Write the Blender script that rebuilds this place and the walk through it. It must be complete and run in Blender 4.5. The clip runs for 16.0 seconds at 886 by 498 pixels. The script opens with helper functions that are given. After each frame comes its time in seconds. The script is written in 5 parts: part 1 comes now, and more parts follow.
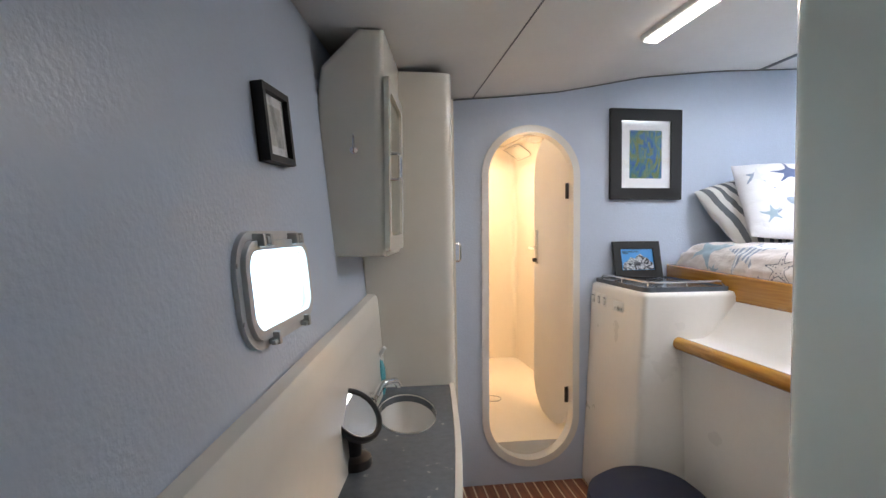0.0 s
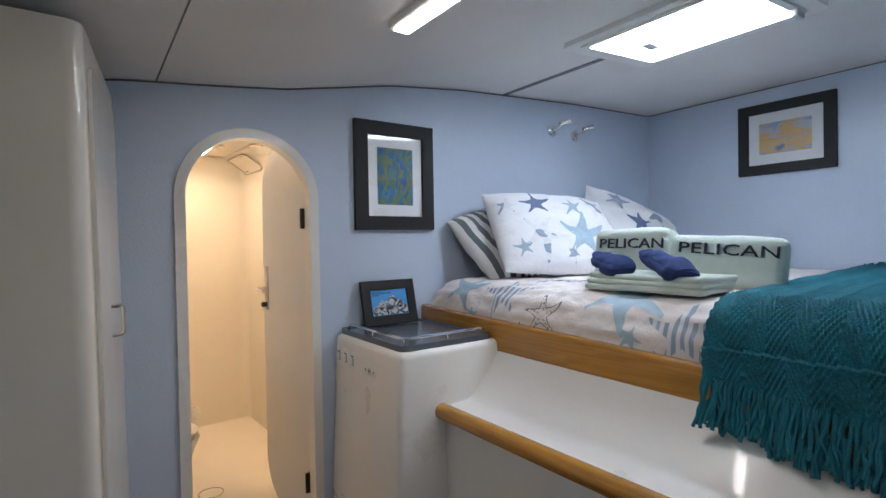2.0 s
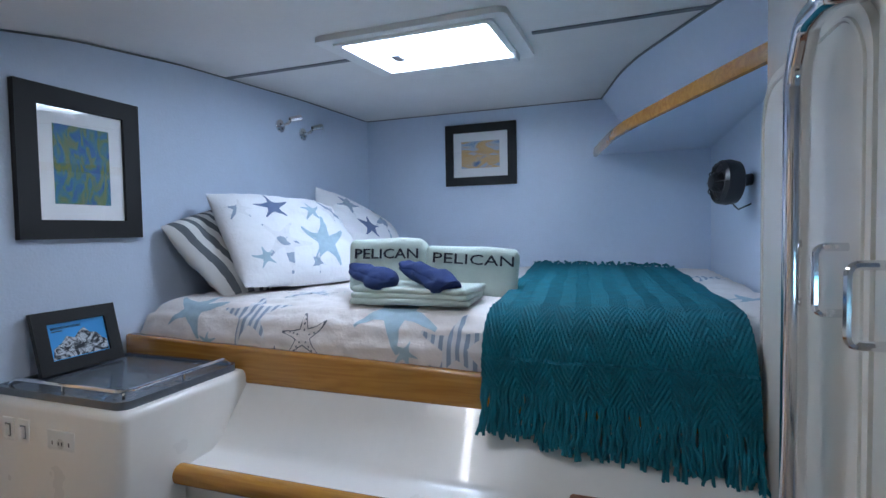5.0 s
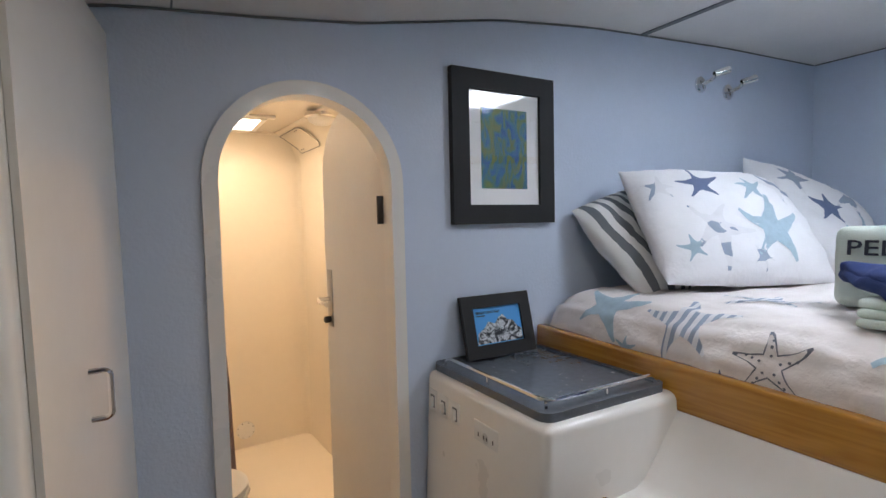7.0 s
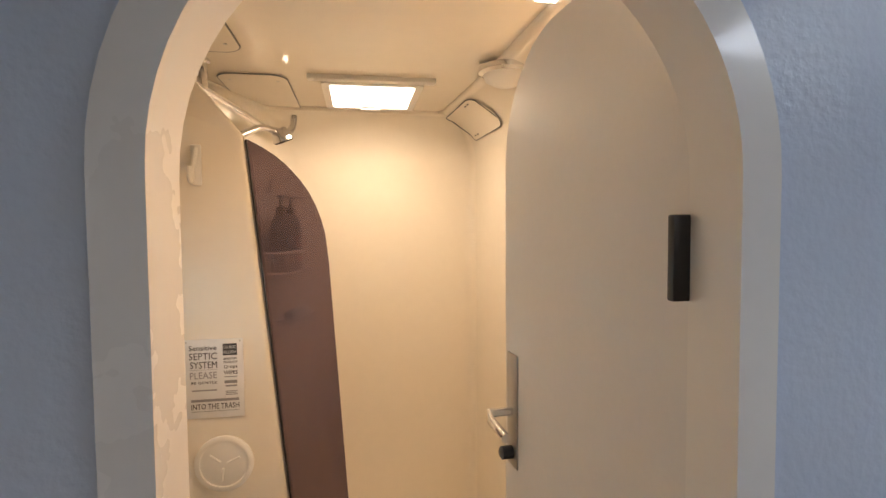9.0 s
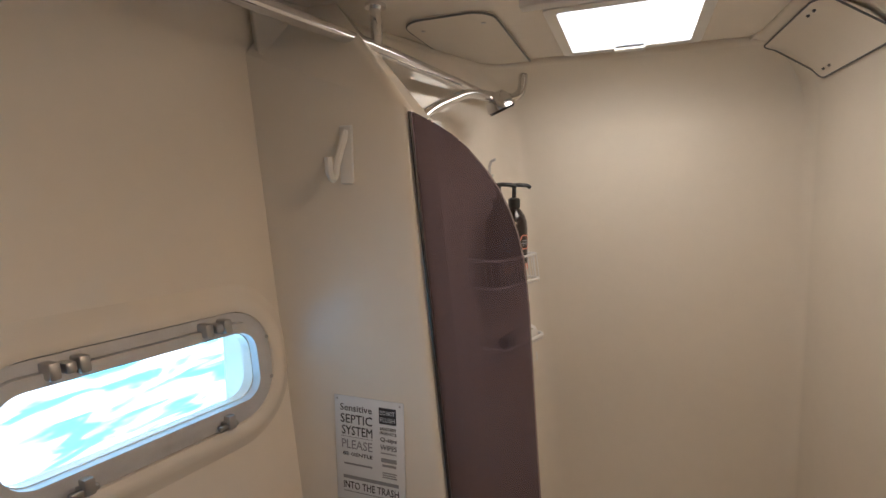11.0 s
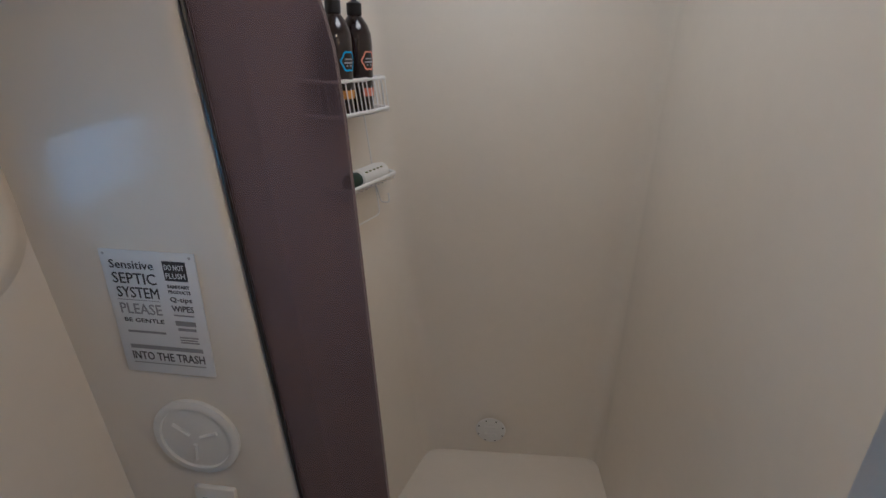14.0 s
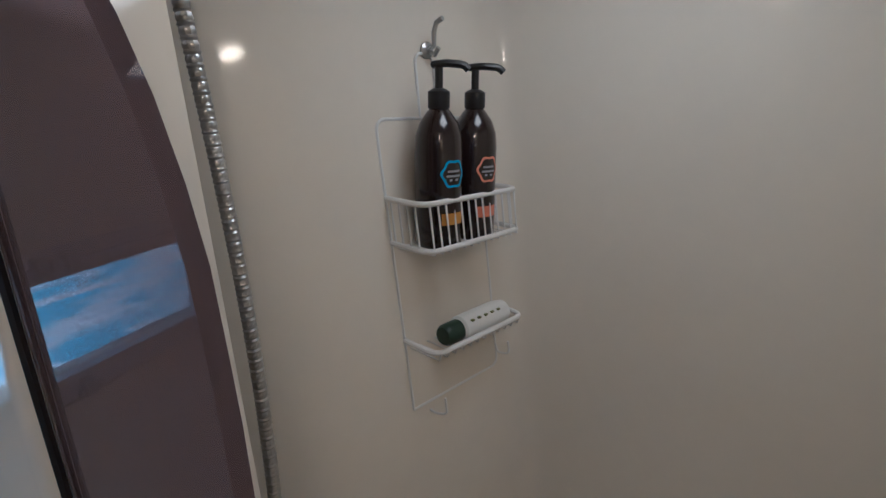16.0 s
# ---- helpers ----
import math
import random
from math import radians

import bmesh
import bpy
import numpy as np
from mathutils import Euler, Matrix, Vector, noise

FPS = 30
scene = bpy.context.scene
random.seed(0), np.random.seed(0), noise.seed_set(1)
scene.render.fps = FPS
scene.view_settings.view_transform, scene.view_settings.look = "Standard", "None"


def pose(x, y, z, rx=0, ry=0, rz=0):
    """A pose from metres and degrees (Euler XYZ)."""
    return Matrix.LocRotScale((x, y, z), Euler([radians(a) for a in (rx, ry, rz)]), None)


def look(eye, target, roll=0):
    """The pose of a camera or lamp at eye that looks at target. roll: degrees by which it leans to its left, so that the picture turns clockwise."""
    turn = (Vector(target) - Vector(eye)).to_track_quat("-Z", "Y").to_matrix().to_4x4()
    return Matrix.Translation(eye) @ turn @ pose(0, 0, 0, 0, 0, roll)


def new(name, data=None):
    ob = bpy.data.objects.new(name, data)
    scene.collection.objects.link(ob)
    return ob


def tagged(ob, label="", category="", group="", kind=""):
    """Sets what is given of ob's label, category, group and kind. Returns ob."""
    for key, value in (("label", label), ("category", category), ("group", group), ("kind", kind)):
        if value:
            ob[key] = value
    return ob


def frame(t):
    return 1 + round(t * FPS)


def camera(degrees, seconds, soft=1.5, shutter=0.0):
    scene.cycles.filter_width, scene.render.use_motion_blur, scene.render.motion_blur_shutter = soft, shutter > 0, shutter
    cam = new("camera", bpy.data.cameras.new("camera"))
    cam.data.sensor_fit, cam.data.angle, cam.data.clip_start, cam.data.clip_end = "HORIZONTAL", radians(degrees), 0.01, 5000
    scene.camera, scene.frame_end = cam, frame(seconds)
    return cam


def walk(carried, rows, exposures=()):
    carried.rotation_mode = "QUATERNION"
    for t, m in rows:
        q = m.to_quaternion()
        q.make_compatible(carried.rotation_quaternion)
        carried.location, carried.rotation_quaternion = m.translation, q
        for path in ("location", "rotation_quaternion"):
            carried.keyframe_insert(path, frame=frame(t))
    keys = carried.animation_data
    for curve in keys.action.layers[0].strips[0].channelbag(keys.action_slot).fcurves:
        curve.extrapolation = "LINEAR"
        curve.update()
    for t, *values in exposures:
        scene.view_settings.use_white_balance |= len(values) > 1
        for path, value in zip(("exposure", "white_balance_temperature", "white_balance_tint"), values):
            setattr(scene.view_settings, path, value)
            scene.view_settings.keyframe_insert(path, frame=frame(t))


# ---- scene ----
cam = camera(82.9, 16.0)
PATH = [
    (0, (-0.324, -0.022, 1.359), (-0.062, 1.959, 1.286), -0.3),
    (0.5, (-0.257, 0.201, 1.403), (0.057, 2.175, 1.332), -0.4),
    (1, (-0.201, 0.354, 1.422), (0.313, 2.286, 1.358), -0.1),
    (1.5, (-0.144, 0.475, 1.455), (0.723, 2.277, 1.417), -0.4),
    (2, (-0.053, 0.512, 1.456), (1.107, 2.142, 1.429), -1.0),
    (2.5, (0.038, 0.596, 1.444), (1.506, 1.953, 1.434), -1.7),
    (3, (0.021, 0.655, 1.547), (1.765, 1.628, 1.444), -0.6),
    (3.2, (0.002, 0.699, 1.532), (1.823, 1.523, 1.455), -0.4),
    (5.5, (-0.08, 0.823, 1.517), (1.8, 1.499, 1.438), -1.0),
    (6, (-0.038, 0.903, 1.487), (1.694, 1.903, 1.419), -1.4),
    (6.5, (0.003, 1.001, 1.484), (1.411, 2.42, 1.412), -1.7),
    (7, (0.095, 1.137, 1.52), (1.086, 2.871, 1.415), -1.3),
    (7.5, (0.216, 1.33, 1.498), (0.763, 3.252, 1.43), -1.0),
    (8, (0.233, 1.601, 1.517), (0.672, 3.551, 1.449), -0.0),
    (8.2, (0.256, 1.695, 1.532), (0.695, 3.646, 1.463), 0.1),
    (10.3, (0.443, 2.484, 1.653), (0.198, 4.463, 1.501), -1.5),
    (10.5, (0.438, 2.526, 1.656), (0.06, 4.483, 1.494), -1.3),
    (11, (0.437, 2.583, 1.663), (-0.277, 4.441, 1.465), -0.8),
    (11.5, (0.44, 2.579, 1.677), (-0.569, 4.294, 1.482), -1.1),
    (12, (0.459, 2.554, 1.676), (-0.517, 4.283, 1.436), -0.9),
    (12.5, (0.477, 2.54, 1.647), (-0.336, 4.338, 1.321), -1.2),
    (13, (0.445, 2.542, 1.604), (-0.127, 4.394, 1.11), -1.1),
    (13.5, (0.436, 2.605, 1.594), (0.114, 4.459, 0.918), -0.6),
    (14, (0.47, 2.759, 1.58), (0.255, 4.598, 0.824), 1.0),
    (14.5, (0.499, 2.929, 1.576), (0.134, 4.73, 0.784), 1.2),
    (15, (0.515, 3.05, 1.595), (-0.044, 4.782, 0.767), 1.2),
    (15.5, (0.521, 3.126, 1.635), (-0.171, 4.817, 0.821), 0.5),
    (16, (0.463, 3.195, 1.642), (-0.425, 4.899, 1.088), 0.3),
]
walk(cam, [(t, look(eye, target, roll)) for t, eye, target, roll in PATH],
     exposures=[(0.0, 0.7, 6900, 16), (0.5, 0.4, 6800, 15), (1.5, -0.05, 6550, 14), (2.0, 0.05, 6400, 14), (3.2, -0.05, 5700, 12), (5.5, -0.05, 5700, 12), (6.5, 0.05, 6300, 14), (7.5, -0.1, 6900, 16), (8.2, -0.05, 7000, 16),
                (10.3, -1.0, 5400, 13), (11.0, -1.3, 5100, 12), (12.0, -1.5, 4500, 10), (13.5, -1.7, 4150, 8), (14.5, -1.35, 4650, 11), (16.0, -1.8, 4250, 8)])

# ---- world and lights ----
world = bpy.data.worlds.new("world")
scene.world = world
world.use_nodes = True
wn = world.node_tree
sky = wn.nodes.new("ShaderNodeTexSky")
sky.sky_type, sky.sun_disc = "NISHITA", False
sky.sun_elevation, sky.sun_rotation = radians(50), radians(300)
wn.links.new(sky.outputs[0], wn.nodes["Background"].inputs[0])
wn.nodes["Background"].inputs[1].default_value = 0.12
sun = bpy.data.lights.new("sun", "SUN")
sun.energy, sun.angle, sun.color = 2.5, radians(0.5), (1, 0.96, 0.9)
new("sun", sun).matrix_world = look((0, 0, 0), (0.45, -0.35, -1))


def area(name, at, target, sx, sy, watts, color):
    d = bpy.data.lights.new(name, "AREA")
    d.shape, d.size, d.size_y, d.energy, d.color = "RECTANGLE", sx, sy, watts, color
    ob = new(name, d)
    ob.matrix_world = look(at, target)
    return ob


area("strip_light", (0.665, 1.47, 2.03), (0.66, 1.47, 0), 0.04, 0.45, 2.2, (1.0, 0.95, 0.9))
area("head_hatch_daylight", (0.42, 3.73, 2.02), (0.42, 3.73, 0), 0.24, 0.28, 4.2, (1.0, 0.72, 0.42))
area("head_strip_light", (0.71, 2.84, 2.0), (0.71, 2.84, 0), 0.05, 0.22, 9.5, (1.0, 0.62, 0.30))


# ---- materials ----
def material(name, color, rough=0.5, metal=0.0, vary=0.06, scale=6.0, bump=0.0, bump_scale=120.0, coat=0.0, transmission=0.0, emit=None, island=False):
    m = bpy.data.materials.new(name)
    m.use_nodes = True
    nt = m.node_tree
    p = nt.nodes["Principled BSDF"]
    p.inputs["Roughness"].default_value = rough
    p.inputs["Metallic"].default_value = metal
    p.inputs["Coat Weight"].default_value = coat
    p.inputs["Coat Roughness"].default_value = 0.06
    p.inputs["Transmission Weight"].default_value = transmission
    tc = nt.nodes.new("ShaderNodeTexCoord")
    if vary:
        n1 = nt.nodes.new("ShaderNodeTexNoise")
        n1.inputs["Scale"].default_value, n1.inputs["Detail"].default_value = scale, 6
        nt.links.new(tc.outputs["Object"], n1.inputs["Vector"])
        n2 = nt.nodes.new("ShaderNodeTexNoise")
        n2.inputs["Scale"].default_value = scale * 14
        nt.links.new(tc.outputs["Object"], n2.inputs["Vector"])
        mx = nt.nodes.new("ShaderNodeMath")
        mx.operation = "MULTIPLY_ADD"
        nt.links.new(n2.outputs[0], mx.inputs[0])
        mx.inputs[1].default_value = 0.35
        nt.links.new(n1.outputs[0], mx.inputs[2])
        r = nt.nodes.new("ShaderNodeValToRGB")
        r.color_ramp.elements[0].position, r.color_ramp.elements[1].position = 0.4, 0.95
        r.color_ramp.elements[0].color = (*[c * (1 - vary) for c in color], 1)
        r.color_ramp.elements[1].color = (*[min(1, c * (1 + vary)) for c in color], 1)
        nt.links.new(mx.outputs[0], r.inputs[0])
        nt.links.new(r.outputs[0], p.inputs["Base Color"])
        rr = nt.nodes.new("ShaderNodeMapRange")
        rr.inputs["To Min"].default_value, rr.inputs["To Max"].default_value = rough * 0.85, min(1, rough * 1.2)
        nt.links.new(n1.outputs[0], rr.inputs["Value"])
        nt.links.new(rr.outputs[0], p.inputs["Roughness"])
    else:
        p.inputs["Base Color"].default_value = (*color, 1)
    if bump:
        nb = nt.nodes.new("ShaderNodeTexNoise")
        nb.inputs["Scale"].default_value, nb.inputs["Detail"].default_value = bump_scale, 3
        nt.links.new(tc.outputs["Object"], nb.inputs["Vector"])
        b = nt.nodes.new("ShaderNodeBump")
        b.inputs["Strength"].default_value, b.inputs["Distance"].default_value = bump, 0.003
        nt.links.new(nb.outputs[0], b.inputs["Height"])
        nt.links.new(b.outputs[0], p.inputs["Normal"])
    if emit:
        p.inputs["Emission Color"].default_value = (*emit[:3], 1)
        p.inputs["Emission Strength"].default_value = emit[3]
    return m


def wood(name, dark, light, axis=1, rough=0.25, scale=9.0):
    """Varnished timber, its grain drawn out along one axis."""
    m = material(name, light, rough, vary=0, coat=0.5)
    nt = m.node_tree
    p = nt.nodes["Principled BSDF"]
    tc = nt.nodes.new("ShaderNodeTexCoord")
    mp = nt.nodes.new("ShaderNodeMapping")
    s = [scale * 6] * 3
    s[axis] = scale * 0.35
    mp.inputs["Scale"].default_value = s
    nt.links.new(tc.outputs["Object"], mp.inputs[0])
    info = nt.nodes.new("ShaderNodeObjectInfo")
    sh = nt.nodes.new("ShaderNodeVectorMath")
    sh.operation = "SCALE"
    sh.inputs[0].default_value = (13, 7, 5)
    nt.links.new(info.outputs["Random"], sh.inputs["Scale"])
    nt.links.new(sh.outputs[0], mp.inputs["Location"])
    n = nt.nodes.new("ShaderNodeTexNoise")
    n.inputs["Scale"].default_value, n.inputs["Detail"].default_value, n.inputs["Distortion"].default_value = 1.0, 8, 1.2
    nt.links.new(mp.outputs[0], n.inputs["Vector"])
    r = nt.nodes.new("ShaderNodeValToRGB")
    r.color_ramp.elements[0].position, r.color_ramp.elements[1].position = 0.35, 0.68
    r.color_ramp.elements[0].color, r.color_ramp.elements[1].color = (*dark, 1), (*light, 1)
    nt.links.new(n.outputs[0], r.inputs[0])
    nt.links.new(r.outputs[0], p.inputs["Base Color"])
    b = nt.nodes.new("ShaderNodeBump")
    b.inputs["Strength"].default_value, b.inputs["Distance"].default_value = 0.15, 0.001
    nt.links.new(n.outputs[0], b.inputs["Height"])
    nt.links.new(b.outputs[0], p.inputs["Normal"])
    return m


def stripes(name, a, b, per_metre, axis, share=0.5, rough=0.9):
    """Woven bands of two colours across the cloth's own axis."""
    m = material(name, a, rough, vary=0, bump=0.5, bump_scale=500)
    nt = m.node_tree
    tc = nt.nodes.new("ShaderNodeTexCoord")
    sp = nt.nodes.new("ShaderNodeSeparateXYZ")
    nt.links.new(tc.outputs["Object"], sp.inputs[0])
    k = nt.nodes.new("ShaderNodeMath")
    k.operation = "MULTIPLY"
    nt.links.new(sp.outputs[axis], k.inputs[0])
    k.inputs[1].default_value = per_metre
    fr = nt.nodes.new("ShaderNodeMath")
    fr.operation = "FRACT"
    nt.links.new(k.outputs[0], fr.inputs[0])
    g = nt.nodes.new("ShaderNodeMath")
    g.operation = "GREATER_THAN"
    nt.links.new(fr.outputs[0], g.inputs[0])
    g.inputs[1].default_value = share
    mx = nt.nodes.new("ShaderNodeMix")
    mx.data_type = "RGBA"
    nt.links.new(g.outputs[0], mx.inputs[0])
    mx.inputs[6].default_value, mx.inputs[7].default_value = (*a, 1), (*b, 1)
    nt.links.new(mx.outputs[2], nt.nodes["Principled BSDF"].inputs["Base Color"])
    return m


def painted(name, colors, scale, distort, stretch=(1, 1, 1)):
    """A loose abstract painting: swirled bands of several colours."""
    m = material(name, colors[0], 0.55, vary=0)
    nt = m.node_tree
    tc = nt.nodes.new("ShaderNodeTexCoord")
    mp = nt.nodes.new("ShaderNodeMapping")
    mp.inputs["Scale"].default_value = stretch
    nt.links.new(tc.outputs["Object"], mp.inputs[0])
    n = nt.nodes.new("ShaderNodeTexNoise")
    n.inputs["Scale"].default_value, n.inputs["Detail"].default_value, n.inputs["Distortion"].default_value = scale, 8, distort
    nt.links.new(mp.outputs[0], n.inputs["Vector"])
    r = nt.nodes.new("ShaderNodeValToRGB")
    el = r.color_ramp.elements
    while len(el) < len(colors):
        el.new(0.5)
    for i, c in enumerate(colors):
        el[i].position = 0.3 + 0.4 * i / (len(colors) - 1)
        el[i].color = (*c, 1)
    nt.links.new(n.outputs[0], r.inputs[0])
    nt.links.new(r.outputs[0], nt.nodes["Principled BSDF"].inputs["Base Color"])
    return m


BLUE = material("pale_blue_wall", (0.58, 0.66, 0.79), 0.30, vary=0.04, scale=3, bump=0.4, bump_scale=110)
CREAM = material("cream_gelcoat", (0.80, 0.76, 0.68), 0.18, vary=0.03, scale=2.5, bump=0.03, bump_scale=25, coat=0.4)
WHITE = material("white_gelcoat", (0.82, 0.80, 0.76), 0.28, vary=0.03, scale=3, bump=0.03, bump_scale=25, coat=0.4)
CEIL = material("ceiling_panel", (0.74, 0.73, 0.71), 0.6, vary=0.04, scale=4, bump=0.2, bump_scale=250)
HEADWALL = material("ivory_gelcoat", (0.82, 0.77, 0.68), 0.09, vary=0.03, scale=2, bump=0.02, bump_scale=9)
WOODV = wood("varnished_wood", (0.37, 0.155, 0.016), (0.52, 0.25, 0.034))
TEAK = wood("teak", (0.16, 0.045, 0.016), (0.30, 0.10, 0.035), rough=0.35)
HOLLY = material("holly_strip", (0.66, 0.50, 0.33), 0.35)
CHROME = material("chrome", (0.75, 0.75, 0.76), 0.1, 1.0, vary=0.05, scale=20)
STEEL = material("brushed_steel", (0.48, 0.48, 0.48), 0.32, 1.0, vary=0.08, scale=40)
BLACKF = material("black_frame", (0.010, 0.010, 0.011), 0.6, vary=0.3, scale=20, bump=0.1)
DARK = material("dark_plastic", (0.015, 0.015, 0.017), 0.35, vary=0.2)
MAT = material("white_mount", (0.78, 0.79, 0.80), 0.8, vary=0.02, scale=40)
ALU = material("grey_aluminium", (0.62, 0.63, 0.65), 0.35, 0.25, vary=0.08, scale=30)
WPLAST = material("white_plastic", (0.78, 0.78, 0.76), 0.35, vary=0.03)
SLATE = material("grey_laminate", (0.11, 0.13, 0.155), 0.25, vary=0.12, scale=60, coat=0.3)
MIRROR = material("mirror_glass", (0.85, 0.87, 0.87), 0.02, 1.0, vary=0)
GLASS = material("clear_glass", (1, 1, 1), 0.0, vary=0, transmission=1.0)
GASKET = material("grey_seam", (0.16, 0.17, 0.18), 0.6)
LEDM = material("lit_diffuser", (0.9, 0.9, 0.9), 0.5, vary=0, emit=(1.0, 0.97, 0.93, 9))
HATCHM = material("hatch_acrylic", (0.9, 0.95, 1.0), 0.3, vary=0, emit=(0.77, 0.88, 1.0, 17))
HHATCHM = material("head_hatch_acrylic", (1.0, 0.95, 0.9), 0.3, vary=0, emit=(1.0, 0.93, 0.82, 6))
HLEDM = material("warm_lit_diffuser", (0.9, 0.9, 0.9), 0.5, vary=0, emit=(1.0, 0.86, 0.68, 22))
QUILT = material("quilted_cotton", (0.78, 0.73, 0.71), 0.95, vary=0.04, scale=12, bump=0.9, bump_scale=55)
PILLOW = material("pillow_cotton", (0.78, 0.78, 0.80), 0.95, vary=0.03, scale=12, bump=0.7, bump_scale=60)
STRIPE = stripes("striped_cotton", (0.70, 0.70, 0.68), (0.13, 0.145, 0.16), 19, 0)
TOWEL = material("pale_green_towel", (0.58, 0.66, 0.60), 1.0, vary=0.05, scale=30, bump=1.0, bump_scale=420)
NAVYT = material("navy_towel", (0.022, 0.045, 0.16), 1.0, vary=0.15, scale=30, bump=1.0, bump_scale=420)
INK = material("dark_thread", (0.012, 0.016, 0.03), 0.8, vary=0)
TEAL = material("teal_knit", (0.010, 0.150, 0.200), 0.95, vary=0.25, scale=25, bump=0.8, bump_scale=260)
NAVY = material("navy_cushion", (0.012, 0.018, 0.045), 0.85, vary=0.2, scale=20, bump=0.4, bump_scale=300)
SBLUE = material("starfish_blue_print", (0.36, 0.48, 0.56), 0.95, vary=0.08, scale=60)
SDARK = material("starfish_slate_print", (0.13, 0.17, 0.29), 0.95, vary=0.08, scale=60)
SGREY = stripes("starfish_striped_print", (0.30, 0.36, 0.46), (0.72, 0.72, 0.74), 40, 1)
TINT = material("smoked_acrylic", (0.24, 0.182, 0.205), 0.0, vary=0, transmission=0.66)
TINT.node_tree.nodes["Principled BSDF"].inputs["IOR"].default_value = 1.22
SOAP = material("teal_soap", (0.10, 0.42, 0.46), 0.15, vary=0.03, transmission=0.4)
BOTTLE = material("dark_bottle", (0.018, 0.010, 0.010), 0.18, vary=0.1, coat=0.4)
WIRE = material("white_coated_wire", (0.80, 0.80, 0.79), 0.35, vary=0.02)
PRINT = material("sign_ink", (0.05, 0.05, 0.06), 0.7, vary=0)
PRINTG = material("sign_grey_ink", (0.32, 0.32, 0.34), 0.7, vary=0)


# ---- building tools ----
def mesh_of(name, bm, mat, smooth=True):
    bmesh.ops.recalc_face_normals(bm, faces=bm.faces)
    me = bpy.data.meshes.new(name)
    bm.to_mesh(me)
    bm.free()
    me.materials.append(mat)
    if smooth:
        me.polygons.foreach_set("use_smooth", [True] * len(me.polygons))
        me.set_sharp_from_angle(angle=radians(38))
    return me


def part(name, bm, mat, parent=None, label="", smooth=True):
    ob = new(name, mesh_of(name, bm, mat, smooth))
    if parent is not None:
        ob.parent = parent
    return tagged(ob, label)


def whole(name, bm, mat, label, category, kind="", group=""):
    return tagged(part(name, bm, mat), label, category, group, kind)


def thing(name, at, label, category, group="", kind=""):
    ob = new(name)
    ob.empty_display_size = 0.05
    return tagged(ob, label, category, group, kind)


def box(a, b, bevel=0.0, seg=2, bm=None, m=None):
    own = bmesh.new()
    bmesh.ops.create_cube(own, size=1)
    for v in own.verts:
        v.co = Vector([(a[i] + b[i]) / 2 + v.co[i] * abs(b[i] - a[i]) for i in range(3)])
    if bevel:
        bmesh.ops.bevel(own, geom=own.edges[:], offset=bevel, segments=seg, affect="EDGES", profile=0.5)
    if m is not None:
        own.transform(m)
    return join(bm, own)


def join(bm, own):
    if bm is None:
        return own
    me = bpy.data.meshes.new("tmp")
    own.to_mesh(me)
    own.free()
    bm.from_mesh(me)
    bpy.data.meshes.remove(me)
    return bm


def tube(points, radius, sides=10, bm=None, closed=False):
    """A round bar along a line of points."""
    own = bmesh.new()
    pts = [Vector(p) for p in points]
    n = len(pts)
    rings, up = [], None
    for i, p in enumerate(pts):
        a, b = (pts[i - 1], pts[(i + 1) % n]) if closed else (pts[max(i - 1, 0)], pts[min(i + 1, n - 1)])
        d = (b - a).normalized()
        if up is None:
            up = d.orthogonal().normalized()
        up = (up - d * up.dot(d)).normalized()
        side = d.cross(up)
        r = radius(i / max(n - 1, 1)) if callable(radius) else radius
        rings.append([own.verts.new(p + r * (math.cos(k * math.tau / sides) * up + math.sin(k * math.tau / sides) * side)) for k in range(sides)])
    for i in range(n if closed else n - 1):
        a, b = rings[i], rings[(i + 1) % n]
        for k in range(sides):
            own.faces.new((a[k], a[(k + 1) % sides], b[(k + 1) % sides], b[k]))
    if not closed:
        own.faces.new(rings[0][::-1])
        own.faces.new(rings[-1])
    return join(bm, own)


def arc_path(points, radius, steps=6):
    """The line of points with its corners rounded."""
    pts = [Vector(p) for p in points]
    out = [pts[0]]
    for a, b, c in zip(pts, pts[1:], pts[2:]):
        u, w = (a - b).normalized(), (c - b).normalized()
        p, q = b + u * radius, b + w * radius
        for k in range(steps + 1):
            s = k / steps
            out.append(p * (1 - s) ** 2 + b * 2 * s * (1 - s) + q * s * s)
    out.append(pts[-1])
    return out


def rrect(x0, y0, x1, y1, r, steps=8):
    out = []
    for cx, cy, a in ((x1 - r, y1 - r, 0), (x0 + r, y1 - r, 90), (x0 + r, y0 + r, 180), (x1 - r, y0 + r, 270)):
        for k in range(steps + 1):
            t = radians(a + 90 * k / steps)
            out.append((cx + r * math.cos(t), cy + r * math.sin(t)))
    return out


